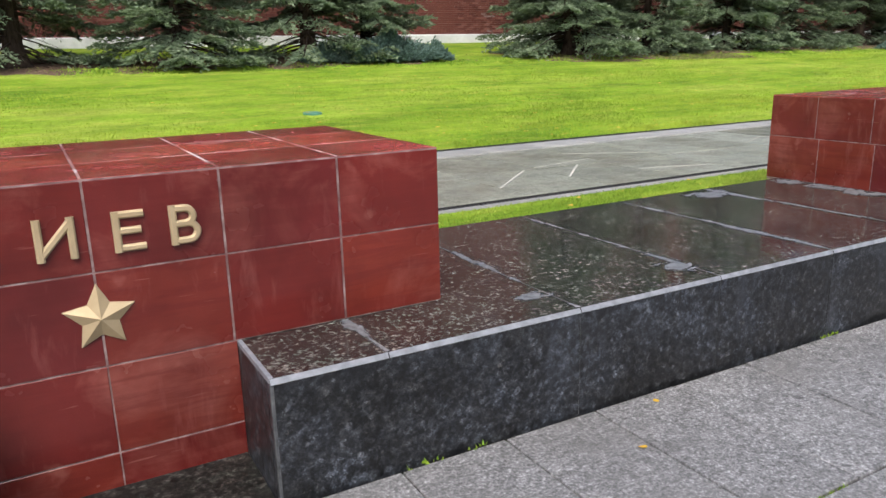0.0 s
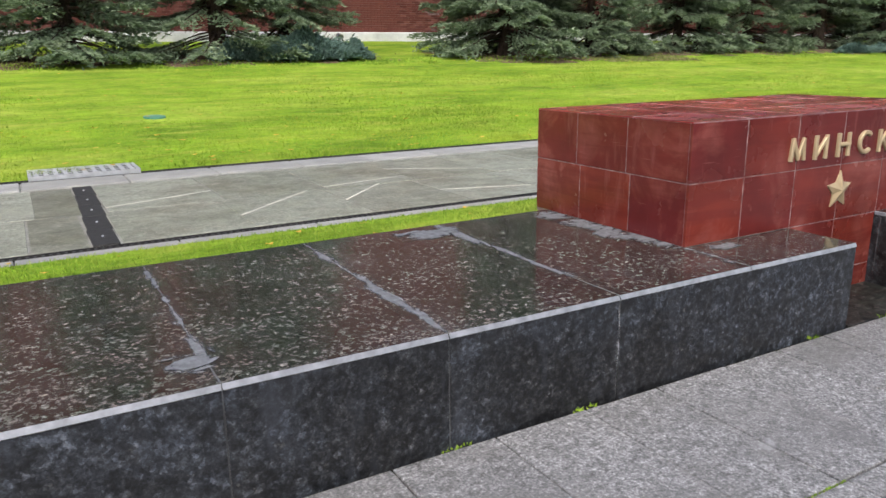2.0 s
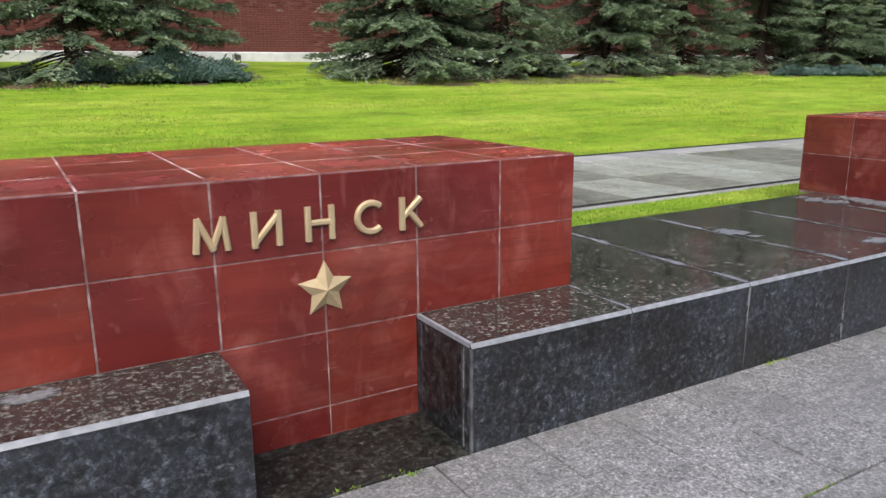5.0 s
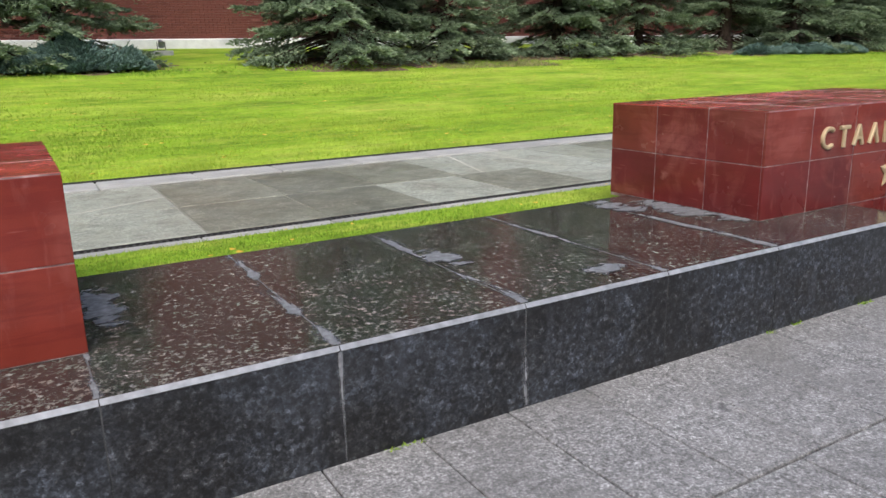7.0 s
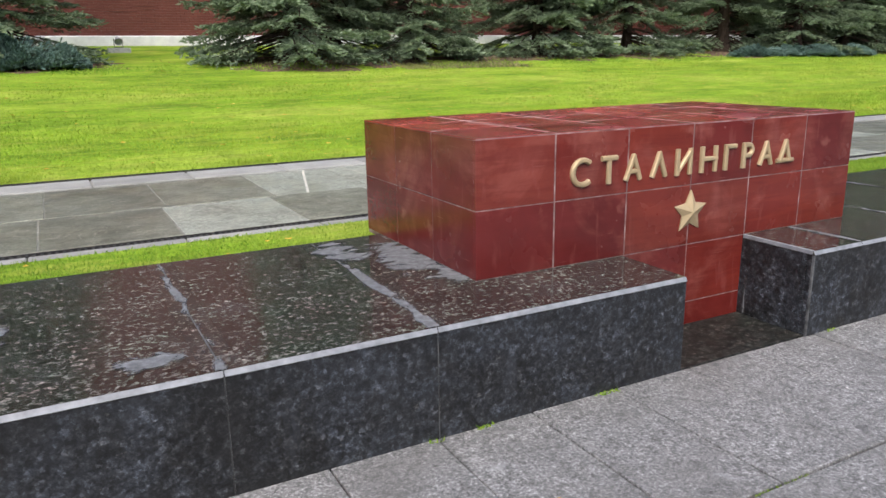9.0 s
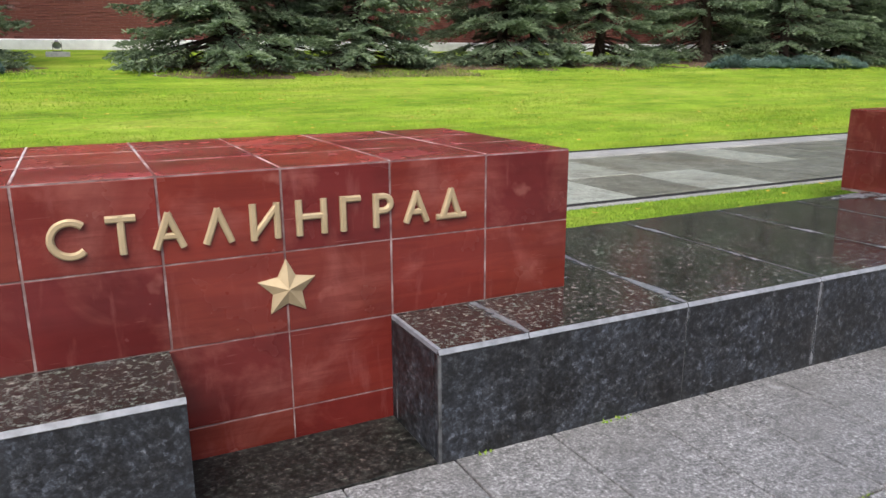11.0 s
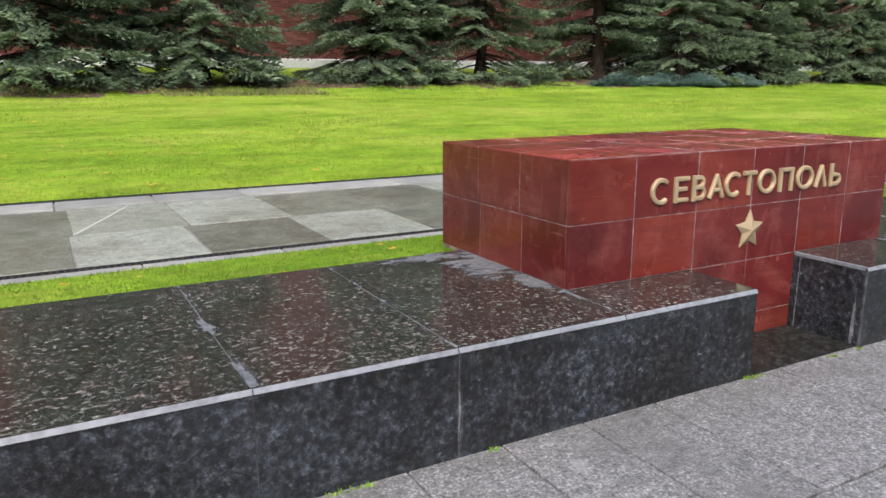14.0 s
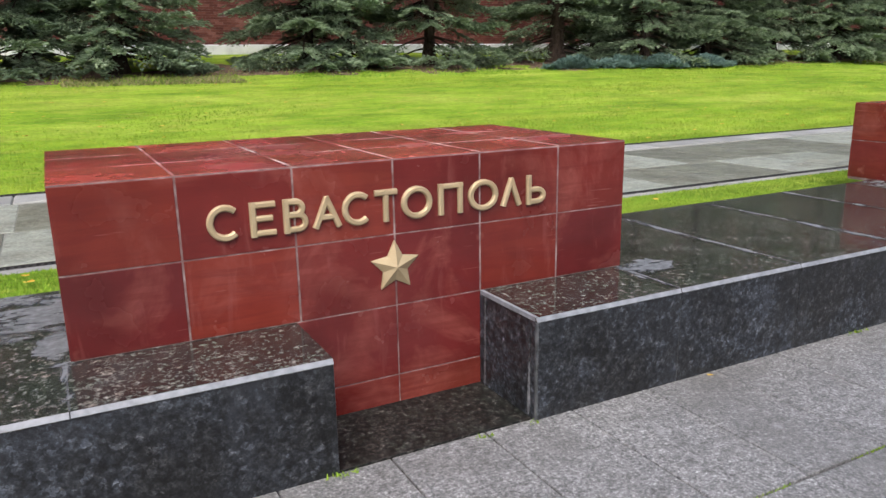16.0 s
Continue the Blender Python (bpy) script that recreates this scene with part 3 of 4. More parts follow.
# left end, right end, notch's left and right side, star's middle
COLUMNS = [(-1.845, -1.40, -0.941, -0.470, 0.006), (4.951, 5.416, 5.874, 6.333, 6.793), (11.663, 12.142, 12.615, 13.091, 13.569), (18.502, 18.980, 19.450, 19.911, 20.378), (25.295, 25.750, 26.225, 26.700, 27.155)]
BLOCKS = [(-2.300, 0.473, -1.390, -0.461, -0.941), (4.500, 7.250, 5.400, 6.324, 5.874), (11.195, 14.032, 12.130, 13.085, 12.616),
          (18.048, 20.818, 18.958, 19.911, 19.444), (24.840, 27.610, 25.750, 26.700, 0)]


def memorial(k):
    x0, x1, n0, n1, sx = BLOCKS[k]
    names = ("КИЕВ", "МИНСК", "СТАЛИНГРАД", "СЕВАСТОПОЛЬ")
    say = f"red polished stone memorial block lettered {names[k]} with gold star" if k < 4 else "red polished stone memorial block on black granite plinth"
    top = holder("memorial_block", say, "monument", "memorial blocks along the path", at=((x0 + x1) / 2, (FY + BY) / 2, 0))
    top.matrix_world = Matrix.Translation(top.location)
    base = Matrix.Translation(-top.location)
    made = []
    g = 0.003
    core = solid(x0 + 0.0025, x1 - 0.0025, FY + 0.0025, BY - 0.004, PT - 0.02, TT - 0.0015)
    block(core, n0 + 0.004, n1 - 0.004, FY + 0.0025, FY + 0.3, -0.02, PT - 0.02)
    made.append(part("core", core, MORTAR, top, "pale mortar joints between tiles"))
    cols = [x0, *COLUMNS[k], x1]
    deep = [FY, FY + (BY - FY) / 3, FY + 2 * (BY - FY) / 3, BY]
    rows = [PT, (0.860, 0.859, 0.850, 0.847, 0.85)[k], TT]
    for i in range(6):
        a, b = cols[i] + (0.0045 if i else 0.0), cols[i + 1] - (0.0045 if i < 5 else 0.0)
        p, q = cols[i] + (0.005 if i else 0.0), cols[i + 1] - (0.005 if i < 5 else 0.0)
        for j in range(2):
            made.append(piece("tile", top, RED, a, b, FY, FY + 0.02, rows[j] + 0.003, rows[j + 1] - (0.003 if j == 0 else 0.0088)))
        for j in range(3):
            made.append(piece("top_tile", top, RED_WET_SHEEN, p, q, deep[j] + (0.004 if j else 0.003), deep[j + 1] - (0.004 if j < 2 else 0), TT - 0.0075, TT))
    for y in deep[1:3]:
        made.append(part("joint", solid(x0 + 0.004, x1 - 0.004, y - 0.0038, y + 0.0038, TT - 0.004, TT + 0.0006), GROUT, top))
    for x in cols[1:6]:
        made.append(part("joint", solid(x - 0.0045, x + 0.0045, FY + 0.004, BY - 0.004, TT - 0.004, TT + 0.0010), GROUT, top))
    for a, b in ((n0 - 0.002, cols[3]), (cols[3], n1 + 0.002)):
        made.append(piece("tile", top, RED, a + g, b - g, FY, FY + 0.02, 0.148, PT - 0.003))
        made.append(piece("tile", top, RED, a + g, b - g, FY, FY + 0.02, -0.01, 0.142))
    for side in (0, 1):
        a, b = (x0, x0 + 0.02) if side == 0 else (x1 - 0.02, x1)
        for i in range(3):
            for j in range(2):
                slip = -0.03 if k == 3 and j == 0 else 0.04 if k == 1 and j == 1 else 0.0
                shift, nxt = (slip if i else 0.0), (slip if i < 2 else 0.0)
                made.append(piece("tile", top, RED, a, b, deep[i] + shift + (g if i else 0.0225), deep[i + 1] + nxt - (g if i < 2 else 0), rows[j] + 0.003, rows[j + 1] - (0.003 if j == 0 else 0.0088)))
    for glyph, a, b in WORDS[k]:
        made.append(letter(top, glyph, x1 + a, x1 + b, FY, 0.012 if k == 0 else 0.0))
    if k < 4:
        made.append(star(top, sx, FY, 0.694, 0.127))
    for ob in made:
        ob.matrix_parent_inverse = base
    return top


for k in range(5):
    memorial(k)

# ---- black granite plinth ----
SPANS = [(-9.0, -1.390, [-8.0, -7.1, -6.2, -5.3, -4.4, -3.5, -2.5]), (-0.461, 5.400, [0.0, 0.93, 1.812, 2.703, 3.605, 4.50]),
         (6.324, 12.130, [7.235, 8.09, 8.98, 9.87, 10.735]), (13.085, 18.958, [13.51, 14.40, 15.33, 16.24, 17.108, 18.03]),
         (19.911, 25.750, [20.79, 21.69, 22.64, 23.57, 24.5]), (26.700, 40.0, [27.6 + 0.9 * i for i in range(1, 13)])]


FRONTS = [2.10, 2.10, 2.072, 2.062, 2.05, 2.05]
BACKS = [3.82, 3.82, 3.74, 3.675, 3.675, 3.675]


def top_slab(parent, a, b, front, back):
    """A slab of the plinth's top with a honed, slanting front edge, painted pale for reflected sky."""
    ch, th = 0.020, 0.022
    prof = [(front, PT - th), (front, PT - ch), (front + ch * 0.6, PT), (back, PT), (back, PT - th)]
    bm = bmesh.new()
    ends = [[bm.verts.new((x, y, z)) for y, z in prof] for x in (a, b)]
    for i in range(5):
        j = (i + 1) % 5
        f = bm.faces.new((ends[0][i], ends[0][j], ends[1][j], ends[1][i]))
        f.material_index = 1 if i == 1 else 0
    bm.faces.new(ends[0][::-1])
    bm.faces.new(ends[1])
    bmesh.ops.recalc_face_normals(bm, faces=bm.faces)
    return part("top_slab", bm, [TOP, EDGE], parent)


def smear(x, y0, y1, width):
    """A streak of lime along a joint: a thin film."""
    z = PT + 0.002
    return [(x - width, y0, z), (x + width, y0, z), (x + width, y1, z), (x - width, y1, z)], [(0, 1, 2, 3)]


def plinth(index, a, b, cuts):
    front, back = FRONTS[index], BACKS[index]
    top = holder("granite_plinth", "low black granite plinth, wet, with pale streaked joints", "plinth", "plinth sections along the path", at=((a + b) / 2, (front + back) / 2, 0))
    top.matrix_world = Matrix.Translation(top.location)
    base = Matrix.Translation(-top.location)
    made = [part("core", solid(a + 0.006, b - 0.006, front + 0.012, back - 0.01, -0.04, PT - 0.0225), JOINT, top)]
    lines = [a, *cuts, b]
    for i, (p, q) in enumerate(zip(lines, lines[1:])):
        g0, g1 = (0.002 if i else 0), (0.002 if i < len(lines) - 2 else 0)
        made.append(top_slab(top, p + g0, q - g1, front, back))
    lines = [a, *(x for x in cuts if x - a > 0.75 and b - x > 1.0), b]
    for i, (p, q) in enumerate(zip(lines, lines[1:])):
        g0, g1 = (0.0024 if i else 0), (0.0024 if i < len(lines) - 2 else 0)
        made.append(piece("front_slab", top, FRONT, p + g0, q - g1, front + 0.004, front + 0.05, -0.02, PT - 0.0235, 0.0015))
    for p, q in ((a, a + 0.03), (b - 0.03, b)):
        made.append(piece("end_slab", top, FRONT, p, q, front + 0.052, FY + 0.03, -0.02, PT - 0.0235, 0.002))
    made.append(part("end_edge", solid(a - 0.0015, a + 0.016, front + 0.016, FY - 0.002, PT - 0.02, PT + 0.0015, 0.001), EDGE, top))
    made.append(part("corner_edge", solid(a - 0.0015, a + 0.011, front + 0.0025, front + 0.016, -0.01, PT - 0.024, 0.001), WORN, top))
    for y0, y1 in ((front + 0.02, front + 0.10), (FY - 0.09, FY - 0.004)):
        made.append(raw("corner_drip", [(a - 0.0018, y0, 0.01), (a - 0.0018, y1, 0.01), (a - 0.0018, y1, PT - 0.026), (a - 0.0018, y0, PT - 0.026)], [(0, 3, 2, 1)], END_DRIP, top))
    for i, x in enumerate(cuts):
        on_block = any(x0 - 0.02 < x < x1 + 0.02 for x0, x1, *_ in BLOCKS)
        v, f = smear(x, front + 0.02, FY - 0.01 if on_block else back - 0.02, 0.07)
        made.append(raw("joint_streak", v, f, STREAK, top))
        w = 0.03 + 0.025 * (i % 3)
        if x not in lines:
            made.append(part("joint_filling", solid(x - 0.003, x + 0.003, front + 0.016, FY - 0.01 if on_block else back - 0.01, PT - 0.02, PT + 0.001), GREY_JOINT, top))
            continue
        made.append(raw("joint_drip", [(x - w, front + 0.0015, 0.01), (x + w, front + 0.0015, 0.01), (x + w, front + 0.0015, PT - 0.026), (x - w, front + 0.0015, PT - 0.026)], [(0, 1, 2, 3)], DRIP, top))
        made.append(part("joint_filling", solid(x - 0.0026, x + 0.0026, front + 0.0065, front + 0.03, -0.01, PT - 0.024), GREY_JOINT, top))
        made.append(part("joint_filling", solid(x - 0.003, x + 0.003, front + 0.016, FY - 0.01 if on_block else back - 0.01, PT - 0.02, PT + 0.001), GREY_JOINT, top))
    for ob in made:
        ob.matrix_parent_inverse = base
    return top


for index, (a, b, cuts) in enumerate(SPANS):
    plinth(index, a, b, cuts)

# lime and water marks where rain runs off the blocks, plus painted sky sheen
rng = random.Random(21)


def stain(x, y, rx, ry, seed):
    z = PT + 0.0026 + 0.0002 * (seed % 9)
    y0, y1 = max(y - ry, PF + 0.03), min(y + ry, (3.81 if x < 6 else 3.73 if x < 12.5 else 3.665))
    ob = raw("lime_stain", [(x - rx, y0, z), (x + rx, y0, z), (x + rx, y1, z), (x - rx, y1, z)], [(0, 1, 2, 3)], LIME_SHEEN)
    return tagged(ob, "pale mark on wet granite, dried lime and painted sky sheen", "stain", "lime marks on the plinth")


for seed, (x, y, rx, ry) in enumerate([
    (4.42, 3.62, 0.13, 0.16), (4.40, 3.18, 0.12, 0.36), (4.46, 2.78, 0.08, 0.22), (3.46, 3.62, 0.24, 0.12), (11.08, 3.12, 0.17, 0.42), (11.14, 2.75, 0.08, 0.20), (10.80, 3.45, 0.14, 0.24),
    # the marks round (17.9, 3.3) are a sky reflection laid on as pale film
    (17.80, 3.62, 0.40, 0.16), (17.93, 3.30, 0.20, 0.44), (18.00, 2.85, 0.09, 0.34), (24.70, 3.3, 0.22, 0.4), (14.10, 2.95, 0.08, 0.3), 
    (0.86, 2.36, 0.11, 0.06), (1.76, 2.34, 0.10, 0.15), (9.65, 2.29, 0.13, 0.09), (9.06, 2.98, 0.12, 0.20), (7.36, 3.1, 0.10, 0.4), (20.95, 2.45, 0.2, 0.14), (4.70, 2.46, 0.12, 0.06)]):
    stain(x, y, rx, ry, seed)

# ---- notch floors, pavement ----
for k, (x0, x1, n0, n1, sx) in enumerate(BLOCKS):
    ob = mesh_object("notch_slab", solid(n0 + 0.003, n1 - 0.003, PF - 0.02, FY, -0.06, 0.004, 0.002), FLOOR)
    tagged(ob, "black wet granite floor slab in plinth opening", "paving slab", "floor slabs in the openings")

pavement = mesh_object("pavement", solid(-120, 160, -60, 0.118, -0.08, -0.002), PAVE)
tagged(pavement, "grey rough granite slab pavement with dark joints", "pavement", kind="structure")
rng = random.Random(9)
CROSS = [-1.9, -1.42, -0.94, -0.46, 0.02, 0.51, 1.0, 1.49, 2.01, 2.42, 2.91, 3.40, 3.84, 4.32, 4.74, 5.14, 5.67, 6.14, 6.617, 7.08, 7.53, 7.98, 8.43, 8.88, 9.33, 9.78, 10.24, 10.72, 11.21, 11.70,
         12.19, 12.67, 13.16, 13.64, 14.12, 14.56, 15.015, 15.47, 15.92, 16.39, 16.86, 17.33, 17.79, 18.25, 18.70, 19.19, 19.65]
while CROSS[-1] < 31:
    CROSS.append(round(CROSS[-1] + 0.475, 3))
for x0, x1 in zip(CROSS, CROSS[1:]):
    piece("paving_slab", pavement, PAVE, x0 + 0.004, x1 - 0.004, 1.137, PF - 0.024, -0.06, rng.choice((0.0, 0.0, 0.001, -0.002)), 0.003)
x = -1.90
while x < 31:
    piece("paving_slab", pavement, PAVE, x + 0.004, x + 0.957, 0.125, 1.124, -0.06, rng.choice((0.0, 0.0, 0.001, -0.002)), 0.003)
    x += 0.961
mesh_object("pavement_rest", solid(-120, -1.9, 0.125, PF - 0.024, -0.08, -0.002), PAVE, pavement)
mesh_object("pavement_rest", solid(31.2, 160, 0.125, PF - 0.024, -0.08, -0.002), PAVE, pavement)

# ---- flagstone path with kerbs and slot drains ----
path = mesh_object("path_bed", solid(-60, 110, 5.065, 8.295, 0.1, 0.3415), BED)
tagged(path, "wet grey-green flagstone path between two kerbs", "path", kind="structure")
rng = random.Random(31)
PZ = 0.345
near_cuts = [-3.4, -2.5, -1.5, -0.55, 0.35, 1.29, 1.66, 1.85, 2.79, 3.76, 4.70, 5.58, 6.45, 7.35, 8.285, 9.26, 10.215, 11.17, 12.09, 13.0, 13.9, 14.855, 15.79, 16.715, 17.66, 18.61]
while near_cuts[-1] < 52:
    near_cuts.append(near_cuts[-1] + rng.uniform(0.8, 1.05))
far_cuts = [-3.0, -2.0, -1.1, -0.2, 0.6, 1.36, 1.70, 1.89, 2.86, 3.82, 4.80, 5.74, 6.6, 7.4, 8.31, 9.31, 10.26, 11.24, 12.20, 13.15, 13.95, 14.86, 15.83, 16.77, 17.72, 18.75]
while far_cuts[-1] < 52:
    far_cuts.append(far_cuts[-1] + rng.uniform(0.8, 1.05))
MIDY = 6.295
DARK_STONES = {8.285, 9.26, 11.17, 13.9, 14.855, 16.715, 18.61, 8.31, 9.31, 10.26, 13.95, 14.86, 17.72, 18.75}
# old cracks across single stones, by the stone's first edge
CRACKS = {2.79: [((2.80, 5.56), (3.62, 6.33))], 3.76: [((3.77, 5.72), (4.37, 6.33))], 4.70: [((4.71, 5.70), (5.57, 5.44))], 1.89: [((1.90, 6.52), (2.85, 6.86))],
          3.82: [((3.83, 6.42), (4.79, 6.62))], 4.80: [((4.81, 7.16), (5.73, 6.60))], 7.4: [((7.41, 6.50), (8.30, 6.93))], 11.24: [((11.55, 6.31), (11.95, 7.74))], 12.20: [((12.55, 6.31), (12.40, 7.74))], 15.83: [((15.84, 6.35), (16.40, 7.74))]}


def split(outline, p0, p1, gap):
    """The two parts of a convex outline on either side of the line p0-p1, a gap apart."""
    p0, p1 = Vector(p0), Vector(p1)
    nrm = Vector((p0.y - p1.y, p1.x - p0.x)).normalized()
    out = []
    for sign in (1, -1):
        kept = []
        for u, v in zip(outline, outline[1:] + outline[:1]):
            du, dv = (sign * (Vector(w) - p0).dot(nrm) - gap for w in (u, v))
            if du >= 0:
                kept.append(tuple(u))
            if du * dv < 0:
                kept.append(tuple(Vector(u).lerp(Vector(v), du / (du - dv))))
        if len(kept) > 2:
            out.append(kept)
    return out


def seam(p0, p1, half):
    p0, p1 = Vector(p0), Vector(p1)
    nrm = Vector((p0.y - p1.y, p1.x - p0.x)).normalized() * half
    return [tuple(p0 - nrm), tuple(p1 - nrm), tuple(p1 + nrm), tuple(p0 + nrm)]


for cuts, ya, yb in ((near_cuts, 5.085, MIDY), (far_cuts, MIDY, 7.76)):
    for a, b in zip(cuts, cuts[1:]):
        if b - a < 0.25:
            continue
        g = 0.005
        q = [(a + g, ya + g), (b - g, ya + g), (b - g, yb - g), (a + g, yb - g)]
        q = [(u + rng.uniform(-0.006, 0.006), v + rng.uniform(-0.006, 0.006)) for u, v in q]
        z = PZ + rng.uniform(-0.002, 0.003)
        if a in (1.29, 1.36):
            stone = DARK_FLAG
        elif a < 7:
            stone = CRACKED
        elif a < 19:
            stone = DARK_FLAG if a in DARK_STONES else PALE_FLAG
        else:
            stone = DARK_FLAG if rng.random() < 0.5 else PALE_FLAG
        halves = [q]
        for p0, p1 in CRACKS.get(a, ()):
            halves = [h for one in halves for h in split(one, p0, p1, 0.011)]
            slab("mortar_line", path, CEMENT, seam(p0, p1, 0.012), PZ - 0.03, z + 0.0015, 0.002)
        for h in halves:
            slab("flagstone", path, stone, h, PZ - 0.04, z)
x = -3.6
while x < 60:
    w = rng.uniform(0.86, 1.04)
    piece("kerb_stone", path, KERB, x + 0.005, x + round(w, 2) - 0.005, 7.775, 8.29, 0.2, 0.362, 0.012)
    x += round(w, 2)
x = -3.8
while x < 60:
    piece("edging_stone", path, KERB, x + 0.004, x + 0.996, 4.81, 4.955, 0.2, 0.349, 0.006)
    x += 1.0


def slot_drain(y0, y1, z):
    d = holder("slot_drain", "black iron slot drain with narrow ribs along path", "drain", "slot drains beside the path")
    part("channel", solid(-4, 60, y0, y1, z - 0.06, z - 0.022), IRON, d)
    verts, faces = [], []
    for a, b, lo in ((y0, y0 + 0.009, z - 0.03), (y1 - 0.009, y1, z - 0.03)):
        n = len(verts)
        verts += [(u, v, w) for w in (lo, z) for v in (a, b) for u in (-4, 60)]
        faces += [(n, n + 1, n + 5, n + 4), (n + 2, n + 6, n + 7, n + 3), (n + 4, n + 5, n + 7, n + 6)]
    raw("rail", verts, faces, IRON, d)
    verts, faces = [], []
    x = -4.0
    while x < 34:
        n = len(verts)
        verts += [(u, v, w) for w in (z - 0.022, z - 0.007) for v in (y0 + 0.008, y1 - 0.008) for u in (x, x + 0.02)]
        faces += [(n, n + 1, n + 5, n + 4), (n + 1, n + 3, n + 7, n + 5), (n + 2, n, n + 4, n + 6), (n + 4, n + 5, n + 7, n + 6)]
        x += 0.045
    tagged(raw("rib", verts, faces, IRON, d), kind="stuff")


slot_drain(4.965, 5.060, PZ + 0.003)
slot_drain(8.30, 8.41, 0.366)

cross = holder("channel_drain", "black iron channel cover crossing the flagstone path", "drain")
for i in range(5):
    y = 5.09 + i * 0.535
    part("cover_plate", solid(1.668 + 0.012 * i, 1.842 + 0.012 * i, y, y + 0.53, PZ - 0.04, PZ + 0.006, 0.004), IRON, cross)
    bolt = bmesh.new()
    bmesh.ops.create_cone(bolt, segments=10, radius1=0.010, radius2=0.008, depth=0.008, cap_ends=True)
    bmesh.ops.translate(bolt, verts=bolt.verts, vec=(1.755 + 0.012 * i, y + 0.26, PZ + 0.009))
    part("bolt", bolt, STEEL, cross, "bright steel bolt head")

grate = holder("drain_grate", "pale galvanised steel drain grate at the lawn edge", "grate")
gx0, gx1, gy0, gy1, gz = 1.36, 2.44, 8.30, 8.86, 0.412
part("tray", solid(gx0 + 0.01, gx1 - 0.01, gy0 + 0.01, gy1 - 0.01, 0.3, 0.4), IRON, grate)
part("grate_rim", block(block(block(block(bmesh.new(), gx0, gx1, gy0, gy0 + 0.03, 0.33, gz), gx0, gx1, gy1 - 0.03, gy1, 0.33, gz), gx0, gx0 + 0.03, gy0 + 0.03, gy1 - 0.03, 0.33, gz), gx1 - 0.03, gx1, gy0 + 0.03, gy1 - 0.03, 0.33, gz), STEEL, grate)
for i in range(11):
    x = gx0 + 0.03 + (i + 0.5) * (gx1 - gx0 - 0.06) / 11
    piece("grate_bar", grate, STEEL, x - 0.022, x + 0.022, gy0 + 0.03, gy1 - 0.03, gz - 0.007, gz - 0.002, 0.001)
for i in range(3):
    y = gy0 + 0.14 + i * 0.14
    piece("cross_bar", grate, STEEL, gx0 + 0.03, gx1 - 0.03, y - 0.014, y + 0.014, gz - 0.006, gz, 0.001)

lid = bmesh.new()
bmesh.ops.create_cone(lid, segments=32, radius1=0.17, radius2=0.16, depth=0.05, cap_ends=True)
ob = mesh_object("valve_lid", lid, TEAL)
ob.location = (3.19, 11.9, lawn_z(11.9) + 0.004)
ob.rotation_euler = (radians(5), 0, 0)
tagged(ob, "round teal plastic valve lid sunk in lawn", "valve lid")

# ---- spruces ----
def frames_of(d):
    """Two unit vectors square to each row of d."""
    up = np.where(np.abs(d[:, 2:3]) < 0.9, np.array([[0, 0, 1.0]]), np.array([[1.0, 0, 0]]))
    a = np.cross(d, up)
    a /= np.linalg.norm(a, axis=1, keepdims=True)
    return a, np.cross(a, d)


def brushes(p, d, length, width, r):
    """Needle tufts at p along d: three slim leaf-shaped triangles pairs each."""
    a, b = frames_of(d)
    out = []
    for turn in (0.0, 1.15, -1.15):
        ang = turn + r.uniform(-0.4, 0.4, (len(p), 1))
        s = np.cos(ang) * a + np.sin(ang) * b
        w = width[:, None] * r.uniform(0.7, 1.2, (len(p), 1))
        tip = p + d * length[:, None] + 0.10 * length[:, None] * r.normal(size=(len(p), 3))
        m = p + d * length[:, None] * 0.42
        out.append(np.stack([p - d * 0.02, m + s * w, tip], 1))
        out.append(np.stack([p - d * 0.02, tip, m - s * w], 1))
    return np.stack(out, 1).reshape(-1, 3, 3)


def limb(verts, faces, pts, r0, r1, sides=5):
    start = len(verts)
    n = len(pts)
    for i, p in enumerate(pts):
        t = Vector(pts[min(i + 1, n - 1)]) - Vector(pts[max(i - 1, 0)])
        t.normalize()
        u = t.orthogonal().normalized()
        v = t.cross(u)
        rad = r0 + (r1 - r0) * i / (n - 1)
        for k in range(sides):
            a = 2 * math.pi * k / sides
            verts.append(tuple(Vector(p) + u * rad * math.cos(a) + v * rad * math.sin(a)))
    for i in range(n - 1):
        for k in range(sides):
            a, b = start + i * sides + k, start + i * sides + (k + 1) % sides
            faces.append((a, b, b + sides, a + sides))


